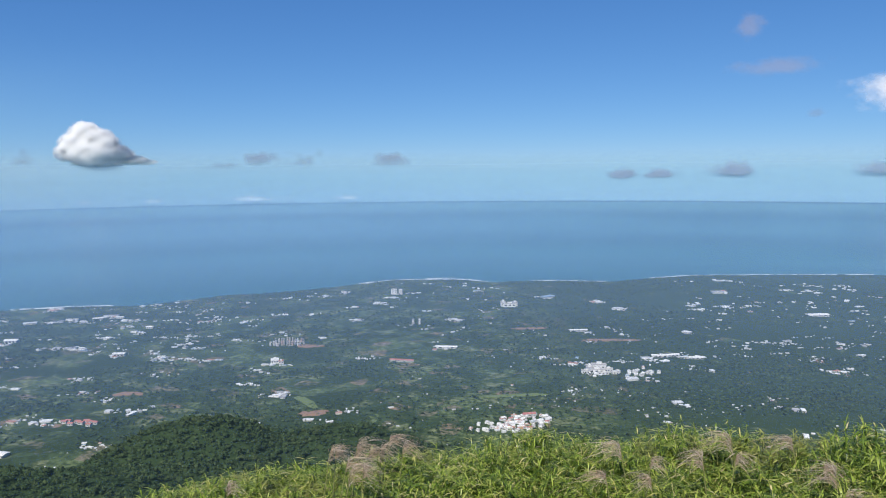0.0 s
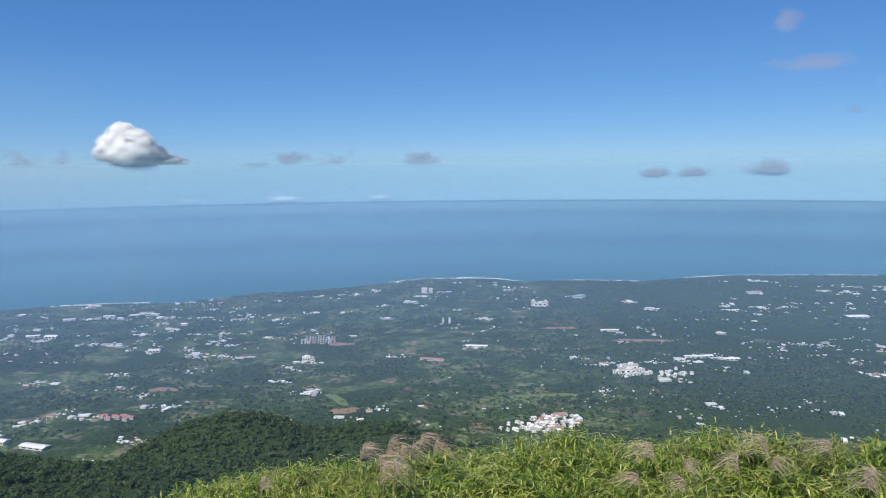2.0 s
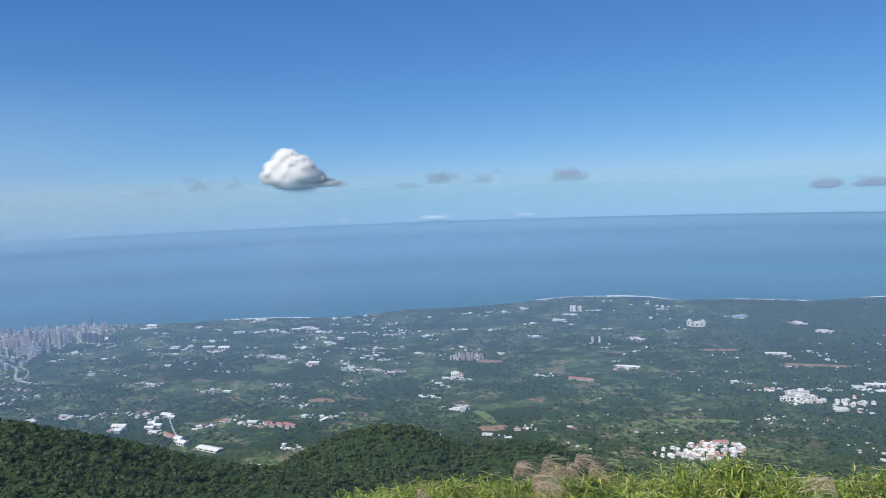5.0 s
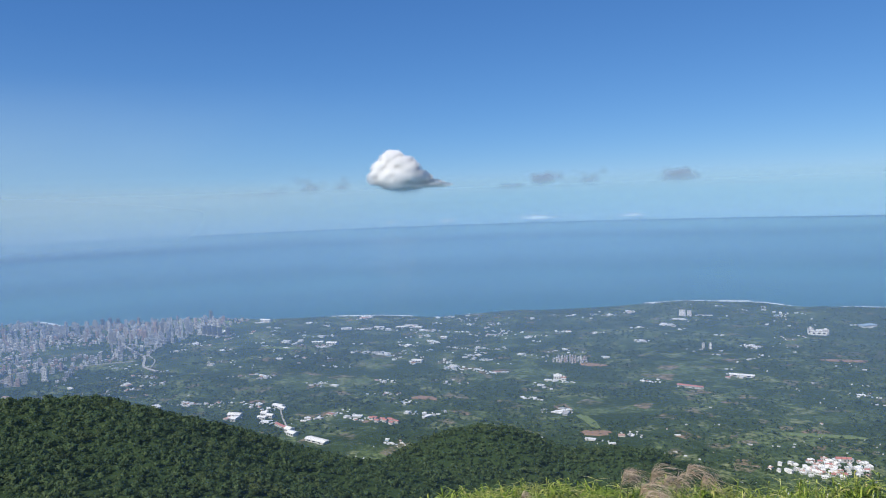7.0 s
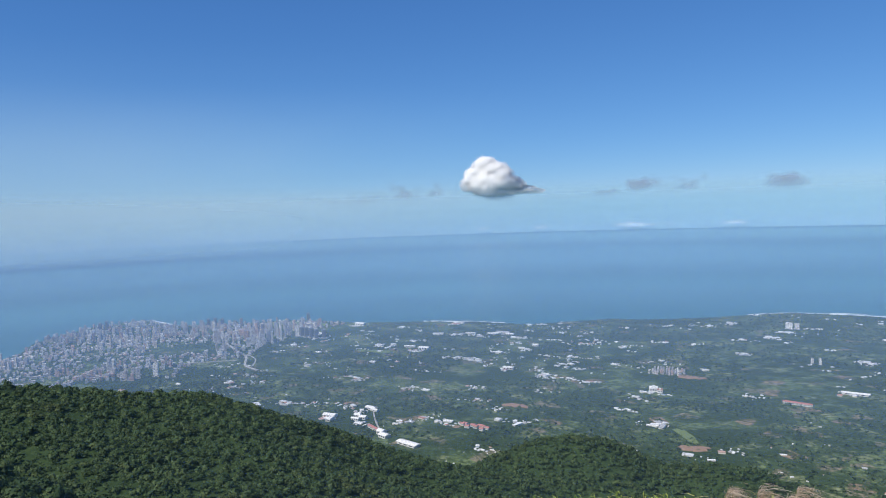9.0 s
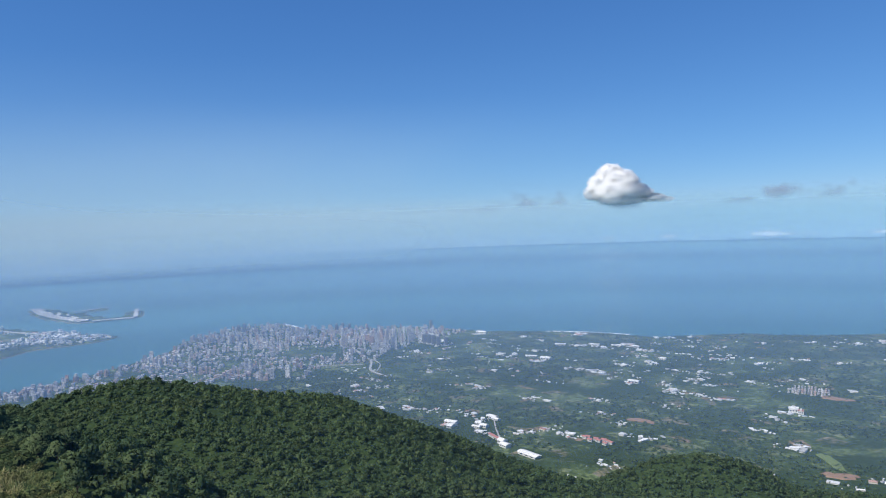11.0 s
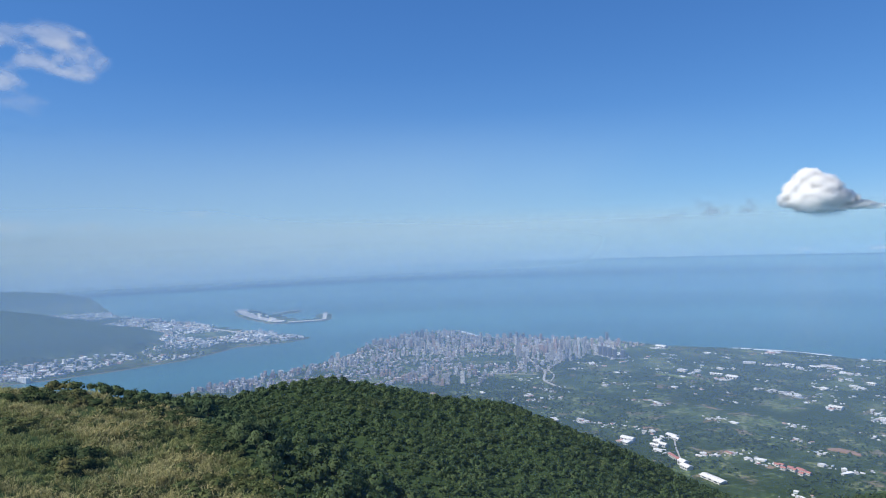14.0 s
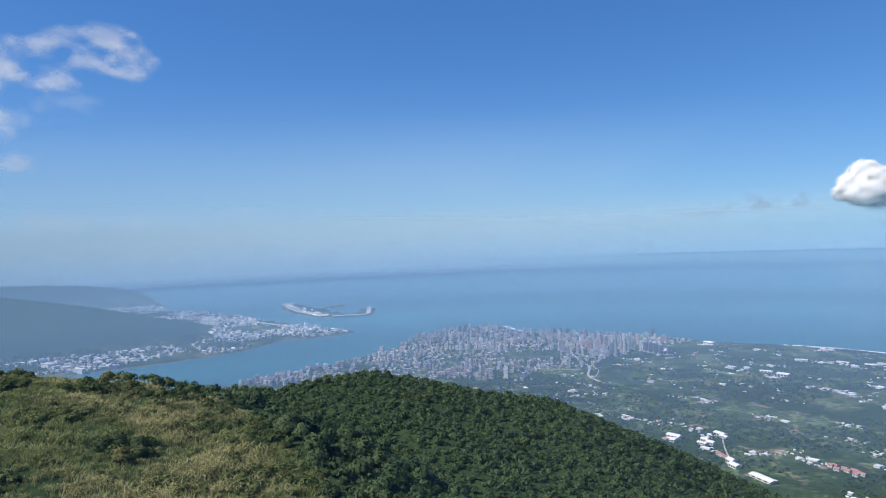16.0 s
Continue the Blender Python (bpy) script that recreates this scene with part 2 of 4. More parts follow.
def joined(batches):
    vs, fs, base = [], [], 0
    for v, f in batches:
        vs.append(v)
        fs.append(f + base)
        base += len(v)
    return np.concatenate(vs), np.concatenate(fs)


TABLE = rng.random((256, 256))


def vnoise(x, y, size, seed=0):
    """Smooth value noise, 0 to 1, with features of the given size."""
    x, y = np.asarray(x) / size + 17.3 * seed + 500, np.asarray(y) / size + 31.7 * seed + 500
    i, j = np.floor(x).astype(int), np.floor(y).astype(int)
    u, v = x - i, y - j
    u, v = u * u * (3 - 2 * u), v * v * (3 - 2 * v)
    t = lambda a, b: TABLE[a % 256, b % 256]
    return (t(i, j) * (1 - u) + t(i + 1, j) * u) * (1 - v) + (t(i, j + 1) * (1 - u) + t(i + 1, j + 1) * u) * v


def fnoise(x, y, size, seed=0, octaves=4):
    return sum(vnoise(x, y, size / 2 ** o, seed + o) * 0.5 ** o for o in range(octaves)) / (2 - 0.5 ** (octaves - 1))


def sstep(a, lo, hi):
    t = np.clip((a - lo) / (hi - lo), 0, 1)
    return t * t * (3 - 2 * t)


def polar(az, dist, el=None):
    """A place by bearing (degrees clockwise from +y), distance and elevation from the eye."""
    a = np.radians(az)
    return np.array([dist * np.sin(a), dist * np.cos(a), 0.0 if el is None else EYE + dist * np.tan(np.radians(el))])


# ---- the land ----
# Shores, as outlines in plan.
MAINLAND = [(-985, -300), (-990, 60), (-985, 215), (-968, 285), (-985, 385), (-1010, 468), (-1060, 596), (-1132, 655), (-1157, 725),
            (-1186, 815), (-1150, 890), (-1050, 862), (-985, 876), (-940, 915), (-869, 978), (-720, 997), (-625, 1043), (-535, 1066),
            (-450, 1066), (-422, 1095), (-352, 1153), (-283, 1172), (-215, 1207), (-145, 1262), (-87, 1302), (37, 1302), (86, 1266),
            (198, 1279), (295, 1262), (375, 1296), (468, 1326), (645, 1322), (900, 1310), (2600, 1200), (2600, -4000), (-985, -4000)]
WEST_BANK = [(-1235, -4000), (-1235, 31), (-1221, 103), (-1214, 247), (-1232, 380), (-1297, 487), (-1280, 590), (-1306, 644), (-1526, 603),
             (-1842, 546), (-2122, 470), (-2400, 500), (-3021, 566), (-3399, 545), (-4700, 380), (-4700, -4000)]
MOLE = [(-1985, 750), (-1850, 705), (-1743, 690), (-1577, 690), (-1555, 738), (-1529, 797), (-1690, 885), (-1702, 868), (-1570, 792), (-1640, 765), (-1755, 763), (-1800, 870), (-1815, 868), (-1790, 762), (-1940, 782)]


def inside(poly, x, y):
    """Signed distance to an outline: positive on land."""
    p = np.array(poly, dtype=float)
    best, odd = np.full(np.shape(x), 1e9), np.zeros(np.shape(x), dtype=bool)
    for (ax, ay), (bx, by) in zip(p, np.roll(p, -1, 0)):
        dx, dy = bx - ax, by - ay
        t = np.clip(((x - ax) * dx + (y - ay) * dy) / (dx * dx + dy * dy), 0, 1)
        best = np.minimum(best, np.hypot(x - ax - t * dx, y - ay - t * dy))
        cross = (ay > y) != (by > y)
        odd ^= cross & (x < (bx - ax) * (y - ay) / (by - ay + 1e-12) + ax)
    return np.where(odd, best, -best)


# Ridges: bearing, distance and elevation of the crest from the eye.
WOOD_RIDGE = [(-82, 430, -12.1), (-72.5, 430, -12.2), (-69.6, 430, -12.6), (-66.9, 432, -11.9), (-63.0, 432, -11.7), (-60.7, 430, -12.1), (-57.6, 425, -12.9), (-54.0, 420, -13.4), (-50.9, 415, -13.9), (-49.1, 412, -14.5), (-45.2, 408, -16.25), (-41.0, 402, -18.5), (-36.9, 396, -19.7), (-31.2, 390, -21.1), (-27.0, 385, -21.8), (-24.0, 385, -23.3)]
DOME_RIDGE = [(-27.0, 450, -21.23), (-24.6, 455, -19.8), (-21.8, 458, -18.7), (-19.6, 460, -18.5), (-17.8, 460, -18.7), (-16.0, 458, -19.93), (-13.5, 455, -20.53), (-10.8, 455, -20.13), (-9.0, 455, -19.93), (-7.0, 455, -20.13), (-4.6, 452, -20.73), (-1.2, 450, -21.73), (2.0, 448, -23.03)]
KNOLL_RIDGE = [(-118, 130, -6.0), (-100, 125, -7.5), (-88.5, 120, -8.9), (-84.0, 119, -9.7), (-80.9, 117, -10.2), (-77.8, 114, -11.1), (-75.8, 110, -11.8), (-73.0, 102, -13.2),
               (-70.5, 92, -15.0), (-68.5, 82, -17.2), (-67.0, 74, -20.0), (-66.5, 66, -23.0)]
WEST_RIDGE = [(-125, 1800, -1.0), (-105, 1750, -1.5), (-95, 1750, -2.2), (-90, 1720, -3.0), (-88, 1700, -3.5), (-86, 1680, -4.3), (-83, 1650, -4.95), (-80, 1600, -5.6)]
FAR_RIDGE = [(-120, 2900, -2.0), (-95, 2800, -2.5), (-88, 2800, -2.75), (-84.5, 2800, -2.95), (-81, 2800, -3.3), (-79.6, 2750, -3.75)]


def ridge(points, x, y, front, back, width):
    pts = [polar(*q) for q in points]
    top = np.full(np.shape(x), -1e9)
    for a, b in zip(pts, pts[1:]):
        d = (b - a)[:2]
        t = np.clip(((x - a[0]) * d[0] + (y - a[1]) * d[1]) / (d @ d), 0, 1)
        cx, cy = a[0] + t * d[0], a[1] + t * d[1]
        dist = np.hypot(x - cx, y - cy)
        rc = np.hypot(cx, cy)
        toward = ((cx - x) * cx + (cy - y) * cy) / (rc * (dist + 1e-6))
        slope = back + (front - back) * sstep(toward, 0.45, 0.95)
        top = np.maximum(top, a[2] + t * (b[2] - a[2]) - slope * (np.sqrt(dist * dist + width * width) - width))
    return top


def summit(x, y):
    """The standing place, a steep drop, then the level shelf where the tall grass grows, then the hillside."""
    r, az = np.hypot(x, y), np.degrees(np.arctan2(x, y))
    shelf = np.interp(az, [-180, -60, -40, -24.6, -20, -10, -4, 3, 10, 14, 18, 27, 31, 45, 180],
                      [-4.2, -4.2, -3.9, -3.15, -2.86, -2.72, -2.66, -2.62, -2.54, -2.47, -2.30, -2.24, -2.02, -1.95, -3.0])
    return shelf * sstep(r, 1.2, 5.2) - 0.55 * np.clip(r - 8.9, 0, None)


def land_z(x, y):
    x, y = np.asarray(x, dtype=float), np.asarray(y, dtype=float)
    r = np.hypot(x, y)
    west = inside(WEST_BANK, x, y)
    shore = np.maximum(np.maximum(inside(MAINLAND, x, y), west), inside(MOLE, x, y) + 9)
    base = SEA - 4 + 7 * sstep(shore + 10 * (fnoise(x, y, 60, 3) - 0.5), -9, 10)
    base = base + sstep(shore, 5, 120) * 5 * (fnoise(x, y, 180, 5) - 0.35)
    rough = (fnoise(x, y, 45, 9) - 0.5) * 7 * sstep(r, 60, 250)
    hills = np.stack([
        summit(x, y),
        ridge(WOOD_RIDGE, x, y, 0.14, 0.55, 22) + 1.7 + rough,
        ridge(DOME_RIDGE, x, y, 0.33, 0.6, 9) + rough * 0.25,
        ridge(KNOLL_RIDGE, x, y, 0.13, 0.75, 9) + (fnoise(x, y, 22, 4) - 0.5) * 1.6,
        np.minimum(ridge(WEST_RIDGE, x, y, 0.16, 0.3, 60) + rough, SEA + 0.22 * (west - 70)),
        np.minimum(ridge(FAR_RIDGE, x, y, 0.2, 0.3, 80) + rough, SEA + 0.3 * west)])
    # soft union of hills and plain
    soft = np.where(r < 140, 0.6, 4.0)
    top = hills.max(0)
    top = top + soft * np.log(np.exp(np.clip((hills - top) / soft, -40, 0)).sum(0)) * sstep(r, 20, 60)
    return np.maximum(base, top)


def build_land():
    az = np.radians(np.concatenate([np.arange(-100, 42, 0.36), np.arange(42, 260, 3.0)]))
    r = np.concatenate([[0.0], np.geomspace(1.5, 300, 90), np.linspace(304, 1500, 125), np.geomspace(1520, 4800, 40)])
    A, Rr = np.meshgrid(az, r)
    X, Y = Rr * np.sin(A), Rr * np.cos(A)
    Z = land_z(X, Y)
    n, m = len(az), len(r)
    idx = np.arange(n * m).reshape(m, n)
    nxt = np.roll(idx, -1, 1)
    f = np.stack([idx[:-1], idx[1:], nxt[1:], nxt[:-1]], -1).reshape(-1, 4)
    ob = mesh_object("ground", np.stack([X, Y, Z], -1).reshape(-1, 3), f, [LAND], smooth=True)
    tagged(ob, "green coastal land of fields, woods and hills", "ground", kind="structure")


build_land()

ang = np.linspace(0, 2 * np.pi, 193)[:-1]
rings = np.concatenate([[1.0], np.geomspace(400, 4930, 24)])
sv = np.concatenate([np.stack([q * np.sin(ang), q * np.cos(ang), np.full(192, SEA)], -1) for q in rings])
si = np.arange(192 * len(rings)).reshape(len(rings), 192)
sf = np.stack([si[:-1], si[1:], np.roll(si, -1, 1)[1:], np.roll(si, -1, 1)[:-1]], -1).reshape(-1, 4)
tagged(mesh_object("water", sv, sf, [WATER], smooth=True), "calm blue sea reaching the horizon", "sea", kind="structure")

# Added shells that paint haze over plain and sea, in thin layers that rise outwards.
# the 44 m shell veils the hills to lift their dark shade
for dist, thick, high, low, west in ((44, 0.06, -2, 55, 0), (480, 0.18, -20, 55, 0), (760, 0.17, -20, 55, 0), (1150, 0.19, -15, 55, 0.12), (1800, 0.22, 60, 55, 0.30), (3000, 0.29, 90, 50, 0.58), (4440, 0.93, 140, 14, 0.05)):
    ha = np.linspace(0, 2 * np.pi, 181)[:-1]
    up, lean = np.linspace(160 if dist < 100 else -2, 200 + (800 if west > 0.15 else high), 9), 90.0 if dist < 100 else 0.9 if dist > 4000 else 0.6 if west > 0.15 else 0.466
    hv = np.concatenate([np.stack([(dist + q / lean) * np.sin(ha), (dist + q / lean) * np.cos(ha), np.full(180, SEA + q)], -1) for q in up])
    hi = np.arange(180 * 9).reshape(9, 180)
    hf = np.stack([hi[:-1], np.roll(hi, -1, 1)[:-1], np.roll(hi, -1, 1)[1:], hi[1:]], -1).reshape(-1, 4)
    tagged(mesh_object("haze", hv, hf, [painted_haze_mat("haze", dist, thick, high, (0.165, 0.282, 0.465) if dist < 1000 else (0.155, 0.295, 0.455) if dist < 2900 else (0.176, 0.312, 0.40), low, west)], smooth=True), "added see-through bluish shell that paints haze over plain and sea", "haze", kind="structure")


# ---- woods ----
def crown_template(n, seed, squash=0.75, size=0.42, boughs=7):
    """A crown of n leaf sprays gathered into rounded boughs, about one metre in radius: points, faces and leaf directions."""
    g = np.random.default_rng(seed)
    hub = g.normal(size=(boughs, 3))
    hub[:, 2] = np.abs(hub[:, 2]) * 0.9
    hub /= np.linalg.norm(hub, axis=1, keepdims=True)
    hub *= g.uniform(0.35, 0.62, (boughs, 1))
    big = g.uniform(0.38, 0.62, boughs)
    which = g.choice(boughs, n, p=big / big.sum())
    d = g.normal(size=(n, 3))
    d[:, 2] = np.abs(d[:, 2]) * 1.1 - 0.3
    d /= np.linalg.norm(d, axis=1, keepdims=True)
    c = hub[which] + d * (big[which] * (1 - 0.25 * g.random(n) ** 2))[:, None]
    soft = 0.6 * d + 0.55 * c + g.normal(size=(n, 3)) * 0.16 + np.array([0, 0, 0.3])
    soft /= np.linalg.norm(soft, axis=1, keepdims=True)
    c = c * np.array([1, 1, squash]) + np.array([0, 0, squash * 0.75])
    nrm = d + g.normal(size=(n, 3)) * 0.32
    nrm /= np.linalg.norm(nrm, axis=1, keepdims=True)
    a = np.cross(nrm, g.normal(size=(n, 3)))
    a /= np.linalg.norm(a, axis=1, keepdims=True)
    b = np.cross(nrm, a)
    s = size * g.uniform(0.6, 1.25, (n, 1))
    v = np.stack([c + a * s, c - a * s * 0.6 + b * s * 0.9, c - a * s * 0.5 - b * s * 0.8], 1)
    return v.reshape(-1, 3), np.arange(n * 3).reshape(-1, 3), np.repeat(soft, 3, axis=0)


def turned(normals, yaws):
    """The template's directions, turned with each copy."""
    c, s = np.cos(yaws)[:, None], np.sin(yaws)[:, None]
    out = np.empty((len(yaws), len(normals), 3), dtype=np.float32)
    out[..., 0] = normals[None, :, 0] * c - normals[None, :, 1] * s
    out[..., 1] = normals[None, :, 0] * s + normals[None, :, 1] * c
    out[..., 2] = normals[None, :, 2]
    return out.reshape(-1, 3)


def hill_points(n, az0, az1, r0, r1):
    a = np.radians(rng.uniform(az0, az1, n))
    r = np.sqrt(rng.uniform(r0 * r0, r1 * r1, n))
    return r * np.sin(a), r * np.cos(a)


def knoll_side(x, y):
    """True on the grassy face of the knoll, false on its wooded flank and beyond."""
    r, az = np.hypot(x, y), np.degrees(np.arctan2(x, y))
    edge = np.interp(r, [50, 66, 74, 82, 92, 102, 110, 114, 122], [-65.5, -66.5, -67, -68.5, -70.5, -73, -75.8, -77.8, -84])
    return (az + 2.5 * (fnoise(x, y, 12, 33, 2) - 0.5) < edge) & (r < 128)


x, y = hill_points(38000, -92, 6, 60, 520)
xf, yf = hill_points(1500, -80, -58, 62, 150)
x, y = np.append(x, xf), np.append(y, yf)
z = land_z(x, y)
behind = (np.degrees(np.arctan2(x, y)) < -79) & (np.hypot(x, y) > 95) & (np.hypot(x, y) < 240)
keep = (z > PLAIN + 14) & ~knoll_side(x, y) & ~behind & (z > np.hypot(x, y) * -0.52)
x, y, z = x[keep], y[keep], z[keep]


def tree_maker(seed):
    """A small broadleaf tree: tapered trunk with limbs, ragged crown."""
    root = new("tree", None)
    tv, tf, tn = crown_template(520, seed, 0.85, 0.125, 9)
    mesh_object("crown", tv + np.array([0, 0, 0.25]), tf, [WOOD_LEAF], root, smooth=True, normals=tn)
    vs, fs = [], []
    for foot, tip, w in (((0, 0, -0.5), (0.03, 0.02, 0.9), 0.075), ((0.01, 0, 0.35), (0.5, 0.2, 0.95), 0.035), ((0, 0.01, 0.4), (-0.4, 0.35, 1.0), 0.035), ((0, 0, 0.45), (-0.1, -0.5, 1.0), 0.03)):
        k = len(vs)
        for u, q in ((0, 1.0), (0.5, 0.75), (1.0, 0.35)):
            c = np.array(foot) + u * (np.array(tip) - np.array(foot))
            vs += [tuple(c + w * q * np.array([math.cos(a), math.sin(a), 0])) for a in (0, 1.26, 2.51, 3.77, 5.03)]
        fs += [(k + j * 5 + a, k + j * 5 + (a + 1) % 5, k + j * 5 + 5 + (a + 1) % 5, k + j * 5 + 5 + a) for j in range(2) for a in range(5)]
    mesh_object("trunk", vs, fs, [BARK], root)
    return tagged(root, "dark green broadleaf tree on the wooded flank", "tree", "trees of the wooded flank")


BARK = Mat("bark", 0.9).colour((0.10, 0.075, 0.05)).m
tree_makers = [tree_maker(211 + i) for i in range(6)]
# trees on slopes turned away from the lookout are plainer
far = np.hypot(x, y)
rise = (z + 3.5 - EYE) / far
before = np.max([(land_z(x * u, y * u) - EYE) / (far * u) for u in (0.35, 0.5, 0.62, 0.72, 0.8, 0.87, 0.93, 0.97)], axis=0)
plainer = (rise < before) | (rise < -0.45)
near = np.flatnonzero((far < 185) & ~plainer)
near = near[:296]
first_tree = []
for n_, i in enumerate(near):
    s = float(np.clip(rng.gamma(6, 0.2), 0.7, 1.8)) * (0.6 if far[i] > 106 else 1.0) * (0.62 if math.degrees(math.atan2(x[i], y[i])) < -73 else 1.0)
    m = Matrix.LocRotScale((x[i], y[i], z[i] + 0.1), Euler((0, 0, n_ * 1.7)), (s, s, s * (0.85 + 0.25 * (n_ % 4) / 3)))
    if n_ < 6:
        first_tree.append(m)
    else:
        copy_thing(tree_makers[n_ % 6], m)
for q, m in zip(tree_makers, first_tree):
    q.matrix_basis = m
close = (far < 200)
gone = near
x, y, z, plainer, close = (np.delete(q, gone) for q in (x, y, z, plainer, close))
batches, leaf_dirs = [], []
pick = np.where(close, rng.integers(12, 15, len(x)), rng.integers(0, 6, len(x)) + 6 * plainer)
for i in range(15):
    tv, tf, tn = crown_template(*((58, 11 + i, 0.75, 0.25) if i < 6 else (9, 11 + i, 0.75, 0.8) if i < 12 else (120, 11 + i, 0.75, 0.2)))
    q = pick == i
    s = rng.gamma(4, 0.34 if i < 12 else 0.17, q.sum()).clip(0.6, 3.0 if i < 12 else 1.3)
    yaws = rng.uniform(0, 6.28, q.sum())
    batches.append(scatter(tv, tf, np.stack([x[q], y[q], z[q] + 0.1], -1), yaws, np.stack([s, s, s * rng.uniform(0.8, 1.25, q.sum())], -1)))
    leaf_dirs.append(turned(tn, yaws))
tagged(mesh_object("woodland", *joined(batches), [WOOD_LEAF], smooth=True, normals=np.concatenate(leaf_dirs)), "dense dark green broadleaf woods covering the hills", "trees", kind="stuff")

# low woods and hedges of the plain
# dark groves, the first three in place of cloud shade: place and half width and depth
GROVES_AND_SHADE = [(-338, 895, 48, 46), (325, 600, 60, 30), (-355, 592, 45, 28), (-120, 690, 70, 22), (110, 760, 90, 26), (-480, 760, 60, 40), (40, 1090, 120, 30), (-610, 560, 60, 30), (260, 900, 110, 24), (-250, 1000, 60, 30), (230, 592, 190, 45), (330, 690, 150, 55), (180, 640, 90, 20)]
x, y = hill_points(80000, -92, 36, 430, 1500)
for gx, gy, gw, gd in GROVES_AND_SHADE:
    a = rng.uniform(0, 6.28, int(0.12 * gw * gd))
    q = np.sqrt(rng.random(len(a))) * (0.75 + 0.25 * np.sin(3 * a + gx))
    x, y = np.append(x, gx + gw * q * np.cos(a)), np.append(y, gy + gd * q * np.sin(a))
dens = fnoise(x, y, 90, 21, 5)
z = land_z(x, y)
shore = np.maximum(inside(MAINLAND, x, y), inside(WEST_BANK, x, y))
in_patch = np.max([1 - np.hypot((x - gx) / gw, (y - gy) / gd) for gx, gy, gw, gd in GROVES_AND_SHADE], axis=0)
keep = (dens > np.where(in_patch > 0, -1, 0.45)) & (shore > 12) & (z < PLAIN + 16)
x, y, z = x[keep], y[keep], z[keep]
batches, leaf_dirs = [], []
pick = rng.integers(0, 4, len(x))
for i in range(4):
    tv, tf, tn = crown_template(7, 31 + i, 0.6, 0.8, 3)
    q = pick == i
    s = rng.uniform(0.6, 1.9, q.sum())
    yaws = rng.uniform(0, 6.28, q.sum())
    batches.append(scatter(tv, tf, np.stack([x[q], y[q], z[q] - 0.2], -1), yaws, np.stack([s * 1.3, s, s * 0.8], -1)))
    leaf_dirs.append(turned(tn, yaws))
tagged(mesh_object("plain_woods", *joined(batches), [WOOD_LEAF], smooth=True, normals=np.concatenate(leaf_dirs)), "scattered dark woods and hedges between fields, some crowded in place of cloud shade", "trees", kind="stuff")


# ---- grassy knoll ----
def tuft_template(n, seed, height=1.0, spread=0.5, width=0.06):
    """A tuft of n bent blades, each of two joined faces."""
    g = np.random.default_rng(seed)
    vs, fs = [], []
    for i in range(n):
        a = g.uniform(0, 6.28)
        out = np.array([math.cos(a), math.sin(a), 0])
        side = np.array([-math.sin(a), math.cos(a), 0]) * width * g.uniform(0.6, 1.3)
        root = np.append(g.normal(size=2) * spread * 0.35, 0)
        h, lean = height * g.uniform(0.6, 1.1), spread * g.uniform(0.4, 1.3)
        mid, tip = root + out * lean * 0.35 + np.array([0, 0, h * 0.7]), root + out * lean + np.array([0, 0, h * g.uniform(0.75, 1.0)])
        k = len(vs)
        vs += [root - side * 0.6, root + side * 0.6, mid + side, mid - side, tip + side * 0.25, tip - side * 0.25]
        fs += [(k, k + 1, k + 2, k + 3), (k + 3, k + 2, k + 4, k + 5)]
    return np.array(vs), np.array(fs)


x, y = hill_points(8200, -96, -62, 54, 126)
z = land_z(x, y)
keep = knoll_side(x, y) & (z > -60)
x, y, z = x[keep], y[keep], z[keep]
golden = fnoise(x, y, 14, 71, 3) + 0.06 * rng.normal(size=len(x)) > 0.43
for name, label, part_of, mat in (("dry_grass", "dry yellowish grass covering the rounded knoll", golden, DRY_GRASS), ("olive_grass", "olive green grass in patches on the knoll", ~golden, OLIVE_GRASS)):
    batches = []
    pick = rng.integers(0, 4, len(x))
    for i in range(4):
        tv, tf = tuft_template(20, 51 + i, 0.8, 0.6, 0.026)
        q = (pick == i) & part_of
        s = 0.45 + 1.25 * fnoise(x[q], y[q], 7, 72, 2) * rng.uniform(0.5, 1.3, q.sum())
        batches.append(scatter(tv, tf, np.stack([x[q], y[q], z[q] - 0.05], -1), rng.uniform(0, 6.28, q.sum()), np.stack([s, s, s], -1)))
    tagged(mesh_object(name, *joined(batches), [mat]), label, "grass", kind="stuff")

# low scrub between the tussocks
x, y = hill_points(5200, -94, -63, 54, 124)
z = land_z(x, y)
az = np.degrees(np.arctan2(x, y))
bushy = fnoise(x, y, 9, 66, 4) + 0.15 * sstep(az, -86, -70) - 0.04 + 0.07 * rng.normal(size=len(x))
keep = knoll_side(x, y) & (bushy > 0.55)
x, y, z = x[keep], y[keep], z[keep]
batches, leaf_dirs = [], []
pick = rng.integers(0, 4, len(x))
for i in range(4):
    tv, tf, tn = crown_template(90, 131 + i, 0.6, 0.2)
    q = pick == i
    s = rng.gamma(5, 0.11, q.sum()).clip(0.25, 1.1)
    yaws = rng.uniform(0, 6.28, q.sum())
    batches.append(scatter(tv, tf, np.stack([x[q], y[q], z[q] - 0.1], -1), yaws, np.stack([s * 1.2, s, s], -1)))
    leaf_dirs.append(turned(tn, yaws))
tagged(mesh_object("low_scrub", *joined(batches), [SCRUB_LEAF], smooth=True, normals=np.concatenate(leaf_dirs)), "olive green low scrub among the dry grass", "scrub", kind="stuff")

